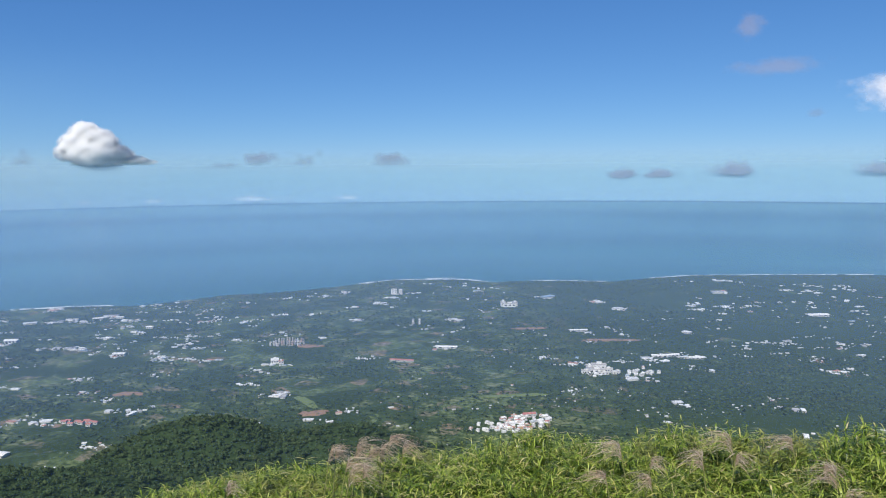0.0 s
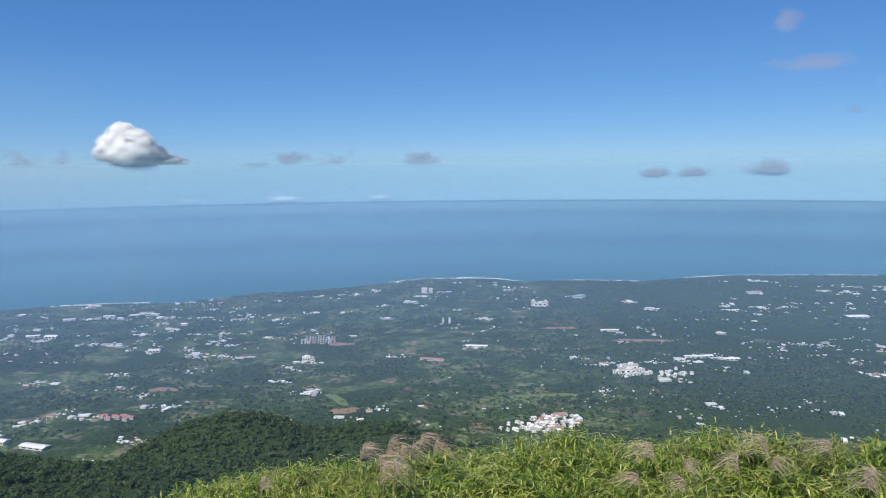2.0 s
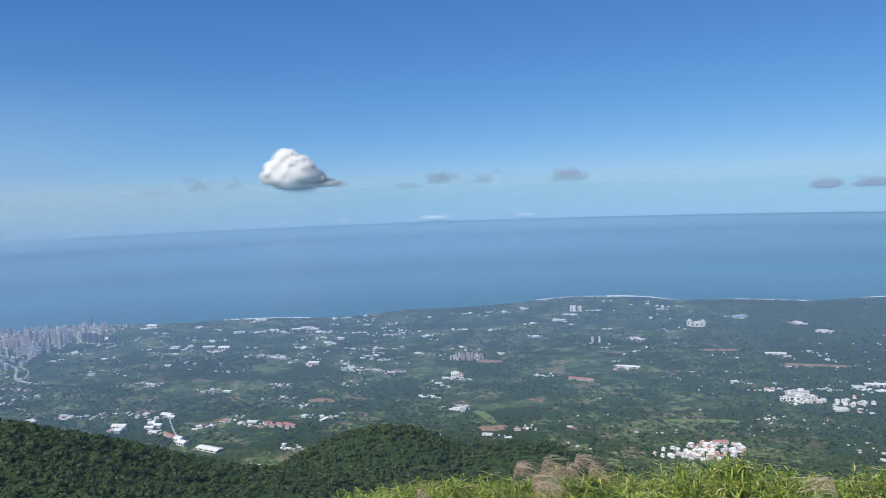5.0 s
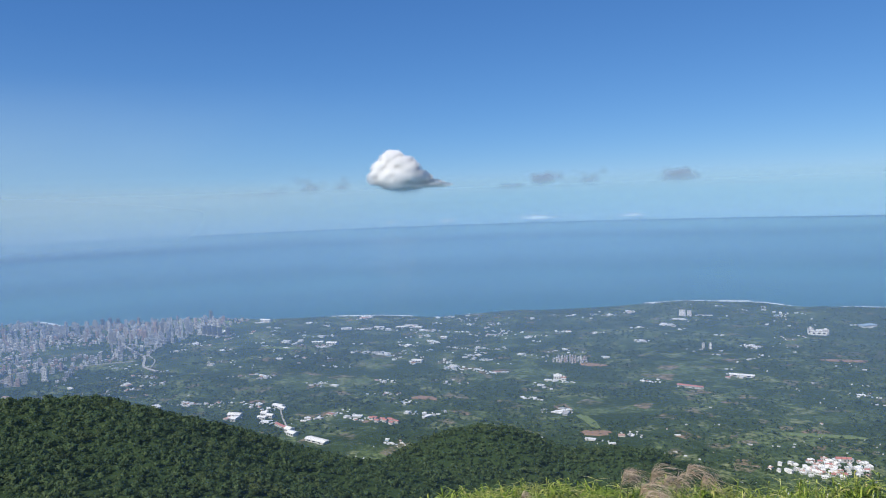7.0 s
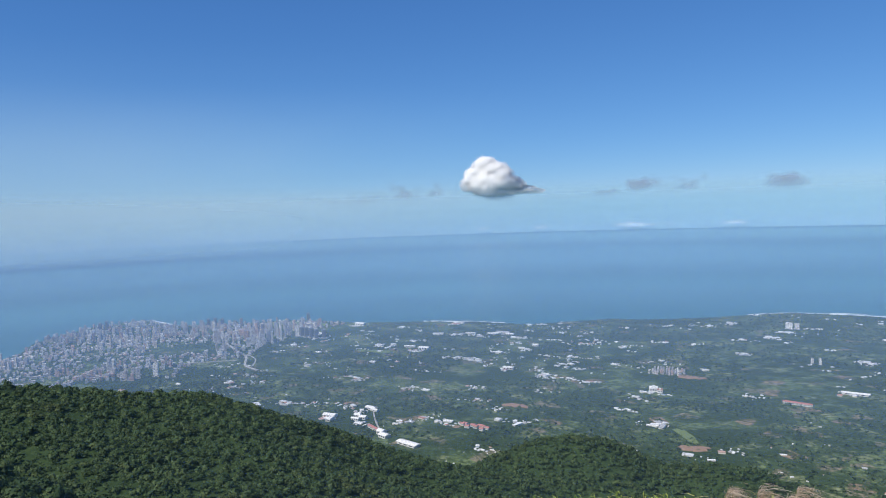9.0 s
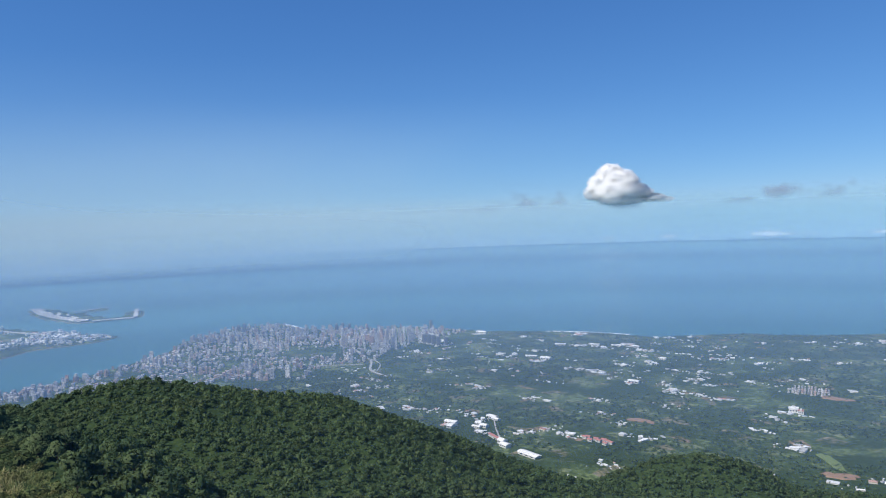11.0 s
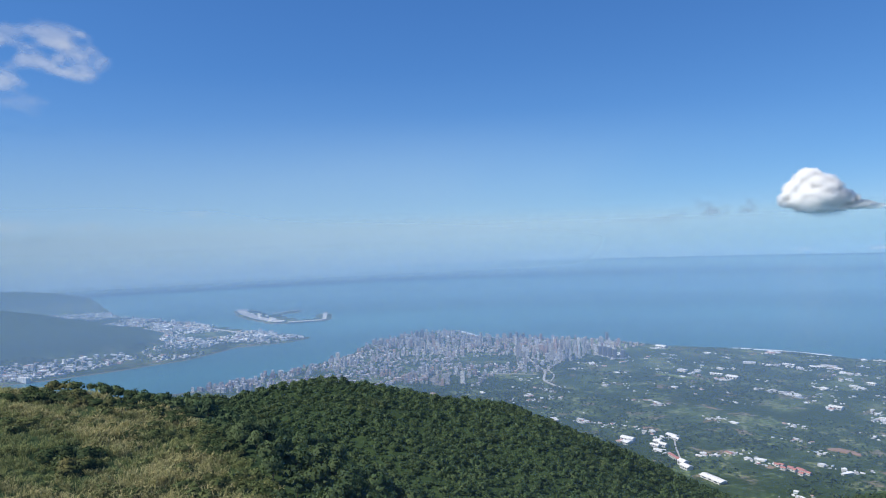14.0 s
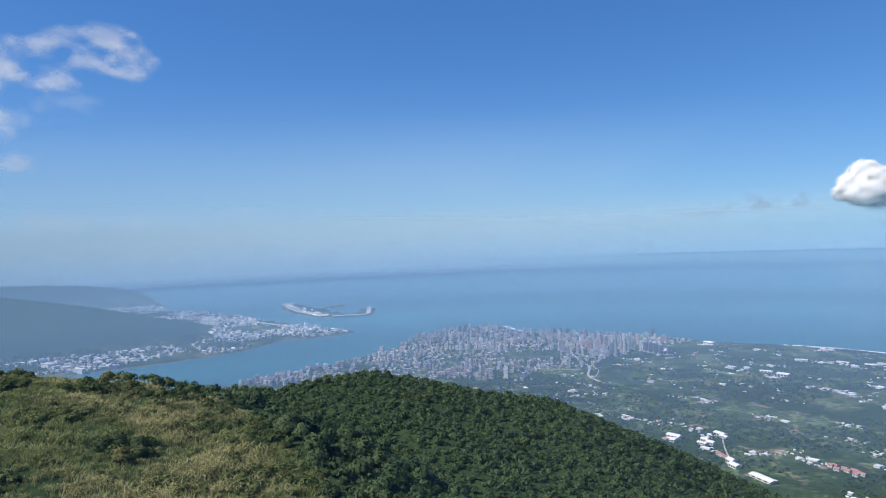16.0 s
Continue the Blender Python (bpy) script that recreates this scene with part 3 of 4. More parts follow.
# ---- near grass ----
def leaf_strip(root, out, length, width, droop, rise):
    """A bent, pointed leaf of two faces."""
    side = np.array([-out[1], out[0], 0.0]) * width * 0.5
    pts = [root + out * length * u * math.cos(rise) + np.array([0, 0, length * (u * math.sin(rise) - droop * u * u)]) for u in (0, 0.5, 1.0)]
    v = []
    for p, k in zip(pts, (0.5, 1.0, 0.08)):
        v += [p - side * k, p + side * k]
    return v


def cane_template(seed, height=1.1, leaves=22, longest=0.26):
    """A cane of bamboo grass: thin stalk and pointed leaves, steeper towards the tip."""
    g = np.random.default_rng(seed)
    vs, fs = [], []
    lean = g.normal(size=2) * 0.16
    def strip(v):
        k = len(vs)
        vs.extend(v)
        for q in range(0, len(v) - 2, 2):
            fs.append((k + q, k + q + 1, k + q + 3, k + q + 2))
    strip([np.array([lean[0] * u * u - 0.004, lean[1] * u * u, height * u]) + np.array([s, 0, 0]) for u in (0, 0.5, 1.0) for s in (-0.004, 0.004)])
    for i in range(leaves):
        u = g.uniform(0.30, 1.0) ** 0.6
        a = g.uniform(0, 6.28)
        root = np.array([lean[0] * u * u, lean[1] * u * u, height * u])
        strip(leaf_strip(root, np.array([math.cos(a), math.sin(a), 0]), g.uniform(0.4, 1.0) * longest, g.uniform(0.009, 0.019), g.uniform(0.15, 0.8), g.uniform(-0.1, 1.2)))
    return np.array(vs), np.array(fs)


GRASS_H = 0.78
a = np.radians(rng.uniform(-32, 40, 6000))
r = np.sqrt(rng.uniform(4.6 ** 2, 9.6 ** 2, 6000))
x, y = r * np.sin(a), r * np.cos(a)
z = land_z(x, y)
batches = []
pick = rng.integers(0, 8, len(x))
for i in range(8):
    tv, tf = cane_template(71 + i, 1.0, 28, 0.17 if i < 5 else 0.27)
    q = pick == i
    s = GRASS_H * (0.62 + 0.6 * fnoise(x[q], y[q], 1.1, 40, 3)) * rng.uniform(0.8, 1.15, q.sum())
    w = rng.uniform(0.8, 1.2, q.sum())
    batches.append(scatter(tv, tf, np.stack([x[q], y[q], z[q]], -1), rng.uniform(0, 6.28, q.sum()), np.stack([w, w, s], -1)))
tagged(mesh_object("bamboo_grass", *joined(batches), [GRASS_LEAF]), "bright green tall bamboo grass on the near slope", "grass", kind="stuff")


def cane(x, y, z, height, seed):
    tv, tf = cane_template(seed, 1.0, 40, 0.2)
    v, f = scatter(tv, tf, np.array([[0.0, 0.0, 0.0]]), np.array([0.0]), np.array([[0.9, 0.9, height]]))
    ob = mesh_object("bamboo_cane", v, f, [GRASS_LEAF])
    ob.location = (x, y, z)
    return tagged(ob, "tall leafy bamboo cane standing above the grass", "grass", "tall canes")


for az, dist, h, seed in ((3.0, 8.3, 1.15, 301), (12.3, 8.2, 0.95, 302), (17.7, 8.3, 1.0, 303), (20.6, 8.3, 1.08, 304), (28.4, 8.2, 0.98, 305), (30.4, 8.2, 1.12, 306), (31.6, 8.0, 1.08, 307)):
    p = polar(az, dist)
    cane(p[0], p[1], float(land_z(p[0], p[1])), h, seed)


def silvergrass(az, el, dist, lean, size, seed):
    """A silvergrass stalk with a drooping feathery head."""
    g = np.random.default_rng(seed)
    top = polar(az, dist, el)
    foot = float(land_z(top[0], top[1]))
    root = new("silvergrass", None)
    root.location = (top[0], top[1], foot)
    h = top[2] - foot
    side = np.array([math.cos(radians(az)), -math.sin(radians(az)), 0]) * lean
    path = [side * 0.5 * (u - 1) * h * 0.3 + np.array([0, 0, h * u]) for u in np.linspace(0, 1, 6)]
    sv, sf = [], []
    for p in path:
        for q in range(4):
            a = q * 1.571
            sv.append(p + 0.0045 * np.array([math.cos(a), math.sin(a), 0]))
    for i in range(5):
        for q in range(4):
            sf.append((i * 4 + q, i * 4 + (q + 1) % 4, i * 4 + 4 + (q + 1) % 4, i * 4 + 4 + q))
    mesh_object("stem", sv, sf, [STEM], root)
    hv, hf = [], []
    for i in range(72):
        along = g.random() ** 1.4
        a0 = path[-1] + (path[-2] - path[-1]) / np.linalg.norm(path[-2] - path[-1]) * size * 0.6 * along
        d = side * g.uniform(0.1, 0.8) + g.normal(size=3) * 0.24 + np.array([0, 0, g.uniform(0.8, 1.3)])
        d = d / np.linalg.norm(d)
        ln = size * g.uniform(0.7, 1.5)
        w = np.cross(d, g.normal(size=3))
        w = w / np.linalg.norm(w) * 0.0017
        sweep, fall = g.uniform(0.35, 0.85), g.uniform(0.45, 1.0)
        pts = [a0 + d * ln * u * (1 - 0.25 * u) + np.array([0, 0, -fall * ln * u * u]) + side * sweep * ln * u * u for u in (0, 0.3, 0.55, 0.8, 1.0)]
        k = len(hv)
        for p, ww in zip(pts, (0.6, 1.2, 1.4, 1.2, 0.4)):
            hv += [p - w * ww, p + w * ww]
        hf += [(k + q, k + q + 1, k + q + 3, k + q + 2) for q in range(0, 8, 2)]
    mesh_object("plume_head", hv, hf, [PLUME], root, "pale pinkish-brown feathery head")
    return tagged(root, "silvergrass stalk with drooping pinkish-beige plume above grass", "grass plume", "silvergrass plumes")


PLUMES = [(-9.4, -21.7, 7.6), (-8.9, -21.4, 7.7), (-8.0, -21.9, 7.4), (-7.2, -21.4, 7.6), (-6.2, -21.6, 7.8), (-5.2, -21.1, 7.9), (-4.5, -20.9, 8.0), (-3.4, -21.3, 7.9), (-7.8, -22.7, 7.2), (-6.7, -23.0, 7.1), (14.2, -20.9, 7.6), (16.6, -21.4, 7.4), (16.6, -23.2, 7.0), (22.4, -19.5, 8.0), (22.8, -20.5, 7.5), (20.4, -21.2, 7.3), (26.6, -19.1, 7.8), (28.8, -20.3, 7.4), (29.5, -20.9, 7.2), (13.1, -23.0, 7.0), (30.2, -21.8, 7.0), (-17.5, -23.4, 7.2)]
for i, (az, el, dist) in enumerate(PLUMES):
    silvergrass(az, el - 0.25 * (i % 3), dist, (1.0, 0.6, 1.3, 0.8)[i % 4] if az < 0 else (-0.8, -1.1, 0.7)[i % 3], (0.26, 0.18, 0.22, 0.30, 0.20)[i % 5], 400 + i)


# ---- shrubs of the knoll ----
def shrub_maker(seed, n=330):
    root = new("shrub", None)
    tv, tf, tn = crown_template(n, seed, 0.8, 0.15)
    mesh_object("crown", tv, tf, [SHRUB_LEAF], root, smooth=True, normals=tn)
    sv, sf = [], []
    for u, w in ((-0.3, 0.09), (0.5, 0.06), (1.0, 0.03)):
        sv += [(w * math.cos(q * 1.571), w * math.sin(q * 1.571), u) for q in range(4)]
    sf = [(i * 4 + q, i * 4 + (q + 1) % 4, i * 4 + 4 + (q + 1) % 4, i * 4 + 4 + q) for i in range(2) for q in range(4)]
    mesh_object("trunk", sv, sf, [STEM], root)
    return tagged(root, "rounded dark green shrub on the grassy knoll", "shrub", "shrubs on the knoll")


makers = [shrub_maker(81 + i) for i in range(5)]
first = []
x, y = hill_points(2600, -92, -64, 55, 117)
z = land_z(x, y)
az = np.degrees(np.arctan2(x, y))
r = np.hypot(x, y)
clump = fnoise(x, y, 10, 61, 3) - 0.13 + 0.27 * sstep(az, -88, -73)
ok = np.flatnonzero(knoll_side(x, y) & (clump > 0.53))[:290]
spots = [(x[i], y[i], z[i], rng.uniform(0.45, 1.2)) for i in ok]
for a_, d_, s_ in ((-88.6, 121, 1.5), (-87.6, 122, 1.9), (-86.9, 121, 1.3), (-82.0, 119, 1.6), (-81.3, 119, 2.2), (-80.5, 118, 1.9), (-79.6, 118, 1.2), (-78.6, 117, 1.3), (-77.9, 116, 1.5), (-77.0, 115, 1.4), (-76.2, 114, 1.8), (-75.4, 113, 1.5)):
    p = polar(a_, d_)
    spots.append((p[0], p[1], float(land_z(p[0], p[1])), 0.75 * s_))
for i, (px, py, pz, s_) in enumerate(spots):
    m = Matrix.LocRotScale((px, py, pz - 0.15 * s_), Euler((0, 0, i * 2.4)), (s_ * 1.15, s_, s_ * (0.75 + 0.3 * (i % 3) / 2)))
    if i < 5:
        first.append(m)
    else:
        copy_thing(makers[i % 5], m)
for q, m in zip(makers, first):
    q.matrix_basis = m


# ---- buildings of the plain ----
BOX_F = np.array([(0, 1, 5, 4), (1, 2, 6, 5), (2, 3, 7, 6), (3, 0, 4, 7), (4, 5, 6, 7)])


def box_v(x0, y0, z0, x1, y1, z1):
    return np.array([(x0, y0, z0), (x1, y0, z0), (x1, y1, z0), (x0, y1, z0), (x0, y0, z1), (x1, y0, z1), (x1, y1, z1), (x0, y1, z1)], dtype=float)


def boxes(*dims):
    return joined([(box_v(*d), BOX_F) for d in dims])


GABLE_V = np.array([(-0.56, -0.56, 0.72), (0.56, -0.56, 0.72), (0.56, 0.56, 0.72), (-0.56, 0.56, 0.72), (-0.56, 0, 1.05), (0.56, 0, 1.05)])
GABLE_F = np.array([(0, 1, 5, 4), (2, 3, 4, 5), (1, 2, 5, 5), (3, 0, 4, 4)])


def on_plain(x, y):
    return float(land_z(x, y))


def house_kind(kind):
    """One house of unit size: wall, roof and the smaller parts."""
    root = new({"shed": "factory_shed", "block": "school_block"}.get(kind, "house"), None)
    wall = {"white": WHITE, "red": WALLS, "shed": WALLS, "block": WHITE}[kind]
    roof = {"white": ROOF_EACH, "red": RED, "shed": WHITE, "block": CONCRETE}[kind]
    v, f = boxes((-0.5, -0.5, -0.6, 0.5, 0.5, 0.74))
    body = mesh_object("wall", v, f, [wall], root)
    if kind in ("red", "shed"):
        tri = np.array([(0, 1, 5), (0, 5, 4), (2, 3, 4), (2, 4, 5), (1, 2, 5), (3, 0, 4)])
        mesh_object("roof", GABLE_V, tri, [roof], root)
    else:
        v, f = boxes((-0.53, -0.53, 0.74, 0.53, 0.53, 0.80), (-0.53, -0.53, 0.80, 0.53, -0.48, 0.9), (-0.53, 0.48, 0.80, 0.53, 0.53, 0.9), (-0.53, -0.48, 0.80, -0.48, 0.48, 0.9), (0.48, -0.48, 0.80, 0.53, 0.48, 0.9))
        deck = mesh_object("roof", v, f, [roof], root)
        v, f = boxes((-0.15, -0.1, 0.8, 0.2, 0.25, 1.15))
        mesh_object("stair_house", v, f, [wall], deck)
    for q in (-0.3, 0.0, 0.3):
        v, f = boxes((q - 0.08, -0.515, 0.25, q + 0.08, -0.49, 0.55))
        mesh_object("window", v, f, [DARK_GLASS], body)
    return root


DARK_GLASS = Mat("window_glass", 0.1, 0.5).colour((0.03, 0.04, 0.05)).m
KINDS = {k: house_kind(k) for k in ("white", "red", "shed", "block")}
LABELS = {"white": ("white rendered flat-roofed house among fields", "house"), "red": ("small house with red tiled gable roof", "house"),
          "shed": ("long pale factory shed with low white roof", "shed"), "block": ("large white multi-storey building among trees", "building")}
for k, q in KINDS.items():
    tagged(q, *LABELS[k], "buildings of the plain")
placed = {}


def put(kind, x, y, w, d, h, yaw):
    m = Matrix.LocRotScale((x, y, on_plain(x, y)), Euler((0, 0, yaw)), (w, d, h))
    if kind in placed:
        copy_thing(KINDS[kind], m)
    else:
        placed[kind] = m


# the packed hillside village
hg = np.random.default_rng(5)
for i in range(125):
    u, w = hg.uniform(-1, 1), hg.uniform(-1, 1)
    if u * u + w * w > 1:
        continue
    put("white" if hg.random() < 0.93 else "red", 60 + u * 23 + w * 5, 543 + w * 21 + u * 4, hg.uniform(1.8, 4.2), hg.uniform(1.8, 3.6), hg.uniform(1.3, 2.6), 0.25 + hg.normal() * 0.1)
for i in range(3):
    put("red", 64 + i * 3.6, 557 + i * 0.7, 3.0, 3.0, 3.6, 0.2)
for i in range(9):
    put("white", 28 + hg.uniform(-9, 9), 535 + hg.uniform(-9, 9), 3, 2.6, 2.2, hg.uniform(0, 3))
# the white school
for dx, dy, w, d, h in ((0, 0, 16, 5, 4.5), (-6, 5, 6, 12, 6), (4, 9, 14, 5, 7), (12, 2, 8, 5, 4), (-11, -2, 8, 4, 3.5), (16, -6, 9, 4, 2.5), (5, -7, 11, 3, 2.2)):
    put("block", 148 + dx, 682 + dy, w, d, h, -0.1)
# the broad hotel towards the coast
for dx, dy, w, d, h in ((0, 0, 20, 6, 6), (-9, 5, 6, 8, 8), (8, 4, 7, 8, 7)):
    put("block", 95 + dx, 1022 + dy, w, d, h, 0.1)
# sheds and works at the foot of the hill
for x_, y_, w, d, h, yaw in ((-316, 486, 20, 7, 2.6, -0.25), (-345, 494, 9, 6, 3.5, -0.3), (-352, 500, 7, 6, 4.5, -0.3), (-427, 524, 12, 7, 3.5, 0.1), (-420, 515, 5, 9, 3, 0.1), (-405, 560, 11, 6, 3, -0.2), (-398, 556, 8, 4, 2.5, -0.2), (-402, 534, 6, 5, 3.5, 0), (-393, 530, 7, 5, 3.5, 0), (-398, 525, 8, 4, 2.5, 0)):
    put("shed", x_, y_, w, d, h, yaw)
for x_, y_, w, d, h, yaw in (                           (3, 779, 22, 6, 2.5, -0.1), (-352, 764, 12, 7, 3.5, 0.1), (-499, 952, 14, 6, 2.5, 0.1), (-468, 960, 12, 7, 2.5, 0.3), (-440, 965, 10, 6, 2.5, 0), (-532, 832, 14, 7, 2.5, 0.3), (-505, 826, 14, 9, 4, 0), (-713, 965, 16, 9, 4, 0), (-374, 902, 8, 5, 3, 0), (163, 858, 20, 6, 2.5, 0), (226, 738, 16, 5, 2.5, 0), (240, 741, 14, 5, 2.5, 0.2), (496, 940, 26, 12, 2.5, 0.1), (262, 730, 15, 6, 2.5, 0)):
    put("shed", x_, y_, w, d, h, yaw)
put("white", -174, 724, 8, 6, 5, 0.2)
put("white", -167, 721, 5, 5, 4, 0.2)
for i in range(9):
    put("red", -300 + i * 3.4 + hg.normal(), 549 + hg.normal() * 2, 4.2, 3.2, 2.6, hg.normal() * 0.2)
for i in range(7):
    put("red", -54 + i * 3.4, 729 - i * 0.7, 4.4, 3.6, 2.6, 0.1)
for i in range(6):
    put("red", -372 + i * 4.2, 512 - i * 2.2, 5.0, 3.4, 2.6, -0.4)
for i in range(16):
    put("white", 187 + hg.normal() * 12, 668 + hg.normal() * 8, 3.6, 3, 2.6, hg.uniform(0, 3))
for k, m in placed.items():
    KINDS[k].matrix_basis = m


def bare_field(name, label, x, y, w, d, yaw, mat=BROWN):
    """A slightly raised plot with an uneven edge, laid on the land."""
    n, c, s = 40, math.cos(yaw), math.sin(yaw)
    vs, fs = [], []
    for j, q in enumerate((0.0, 0.5, 0.85, 1.0)):
        for i in range(n):
            a = 2 * math.pi * i / n
            e = (abs(math.cos(a)) ** 4 + abs(math.sin(a)) ** 4) ** -0.25 * (1 + 0.13 * math.sin(3 * a + x) + 0.10 * math.sin(7 * a + y))
            u, v = q * e * math.cos(a) * w / 2, q * e * math.sin(a) * d / 2
            X, Y = x + u * c - v * s, y + u * s + v * c
            vs.append((X, Y, on_plain(X, Y) + (0.9 if q < 1 else -0.6)))
    for j in range(3):
        for i in range(n):
            fs.append((j * n + i, j * n + (i + 1) % n, j * n + n + (i + 1) % n, j * n + n + i))
    return tagged(mesh_object(name, vs, fs, [mat]), label, "field", kind="structure")


MEADOW = paint("light_meadow", [(0.0, (0.13, 0.18, 0.06))], 0.95, 0.4)
for x_, y_, w, d, yaw, m_ in ((-280, 622, 26, 9, 0, BROWN), (-107, 571, 24, 12, 0.3, BROWN), (106, 872, 44, 9, 0.1, BROWN), (-150, 792, 30, 10, -0.1, BROWN), (-118, 600, 9, 40, 0.6, MEADOW), (-560, 790, 60, 12, 0.1, MEADOW), (60, 612, 60, 7, 0.1, MEADOW), (190, 810, 70, 9, 0.05, BROWN), (-820, 940, 110, 40, 0.1, MEADOW)):
    bare_field("field", "bare reddish earth plot among green fields" if m_ is BROWN else "light green meadow strip among woods", x_, y_, w, d, yaw, m_)

# countless scattered houses
CITY = [(-1172, 805), (-1140, 872), (-1040, 850), (-980, 866), (-850, 968), (-745, 975), (-742, 880), (-735, 780), (-705, 700), (-742, 640), (-700, 572), (-770, 515), (-900, 330), (-955, 290), (-970, 385), (-998, 468), (-1047, 596), (-1118, 662)]
GAB = np.array([(0, 1, 5, 4), (1, 2, 6, 5), (2, 3, 7, 6), (3, 0, 4, 7), (4, 5, 9, 8), (6, 7, 8, 9), (5, 6, 9, 9), (7, 4, 8, 8)])


def scatter_houses(name, label, x, y, size, height, yaw):
    z = land_z(x, y)
    P = np.stack([x, y, z], -1)
    S = np.stack([size * rng.uniform(0.9, 2.4, len(x)), size * rng.uniform(0.7, 1.3, len(x)), height], -1)
    wv, wf = scatter(box_v(-0.5, -0.5, -0.4, 0.5, 0.5, 0.8), BOX_F, P, yaw, S)
    rv, rf = scatter(box_v(-0.54, -0.54, 0.8, 0.54, 0.54, 0.95), BOX_F, P, yaw, S)
    v, f = joined([(wv, wf), (rv, rf)])
    tagged(mesh_object(name, v, f, [WALLS, ROOFS], index=np.repeat([0, 1], [len(wf), len(rf)])), label, "houses", kind="stuff")


hx, hy = hill_points(6000, -93, 36, 480, 1330)
hr = np.hypot(hx, hy)
hd = fnoise(hx, hy, 130, 83, 3) + rng.normal(size=len(hx)) * 0.05
ok = np.flatnonzero((inside(MAINLAND, hx, hy) > 10) & (land_z(hx, hy) < PLAIN + 9) & (inside(CITY, hx, hy) < 0) & (hd > np.interp(hr, [500, 800, 1050, 1250], [0.53, 0.55, 0.51, 0.46])))[:700]
hx, hy = hx[ok], hy[ok]
# hamlets and works: by the coast, in the middle and at the foot of the hills
COAST_PLACES = [(-562, 1020), (-456, 973), (-511, 940), (-475, 939), (-416, 944), (-337, 1016), (-230, 977), (-179, 975), (-240, 1103), (-186, 1118), (-159, 1154), (-81, 1095), (-92, 1046), (96, 1028), (227, 1054), (249, 1000), (156, 1091), (437, 1116), (548, 1136), (440, 1007), (579, 1123), (647, 1131), (485, 1240), (505, 1220), (656, 1169), (-519, 934), (-488, 945)]
MIDDLE_PLACES = [(-543, 877), (-510, 813), (-351, 763), (-302, 745), (-114, 933), (-243, 829), (-140, 832), (-172, 715), (14, 928), (-2, 774), (173, 842), (183, 721), (223, 720), (253, 734), (132, 710), (496, 940), (380, 720), (362, 796), (-81, 739), (-447, 792), (-421, 792), (-379, 871), (-301, 807), (-242, 735), (-694, 740), (-693, 783), (-723, 867), (-556, 822), (-509, 817), (-405, 790), (-396, 841)]
FOOT_PLACES = [(-263, 577), (-339, 554), (-255, 500), (-184, 692), (-183, 651), (-158, 618), (-145, 624), (-82, 577), (-275, 684), (146, 675), (248, 686), (189, 651), (115, 625), (195, 580), (276, 594), (282, 569), (373, 670), (395, 676), (-412, 646), (-516, 652), (-492, 655), (-497, 541), (-478, 547), (-436, 562), (-425, 520), (-410, 547), (-386, 520), (-351, 537), (-314, 549), (-347, 670), (-327, 623), (-291, 606), (-598, 569), (-590, 592)]
VILLAGES = COAST_PLACES + MIDDLE_PLACES + FOOT_PLACES
hx, hy = np.append(hx, [q[0] for q in VILLAGES]), np.append(hy, [q[1] for q in VILLAGES])
X, Y, SZ = [], [], []
for i in range(len(hx)):
    hamlet = i >= len(ok)
    n = int(rng.uniform(9, 26)) if hamlet else int(np.clip(rng.gamma(0.8, 4), 1, 20))
    a = rng.uniform(-0.5, 0.5)
    lng, sht = (rng.uniform(4, 9), rng.uniform(2.5, 6)) if hamlet else (rng.gamma(2, 2.6) + 2, rng.gamma(2, 1.6) + 1.2)
    u, w = rng.normal(size=n) * lng, rng.normal(size=n) * sht
    X.append(hx[i] + u * np.cos(a) - w * np.sin(a))
    Y.append(hy[i] + u * np.sin(a) + w * np.cos(a))
    SZ.append(rng.gamma(4, 0.30, n) * rng.choice([0.7, 1.0, 2.0], p=[0.35, 0.4, 0.25] if hamlet else [0.55, 0.36, 0.09], size=n))
x, y, size = np.concatenate(X), np.concatenate(Y), np.concatenate(SZ)
r = np.hypot(x, y)
ok = np.flatnonzero((inside(MAINLAND, x, y) > 5) & (land_z(x, y) < PLAIN + 10))
x, y, size, r = x[ok], y[ok], size[ok] * np.interp(r[ok], [500, 1200], [0.8, 1.5]), r[ok]
scatter_houses("village_houses", "white and grey village houses strewn over the plain", x, y, size, (0.35 + 0.2 * size) * rng.uniform(0.7, 1.6, len(x)), 0.25 * rng.normal(size=len(x)) + rng.choice([0.15, -0.35, 1.3], len(x)))
x, y = hill_points(22000, -93, -60, 1180, 2300)
shore = inside(WEST_BANK, x, y)
dens = fnoise(x, y, 90, 95, 3)
ok = np.flatnonzero((shore > 8) & (shore < 330) & (land_z(x, y) < PLAIN + 8) & (dens + 0.12 * (y > 330) > 0.53))[:2600]
scatter_houses("west_bank_houses", "pale low houses and sheds on the far river bank", x[ok], y[ok], rng.gamma(4, 0.75, len(ok)), rng.gamma(3, 0.9, len(ok)).clip(0.8, 8), rng.uniform(0, 3, len(ok)))

# ---- the city ----


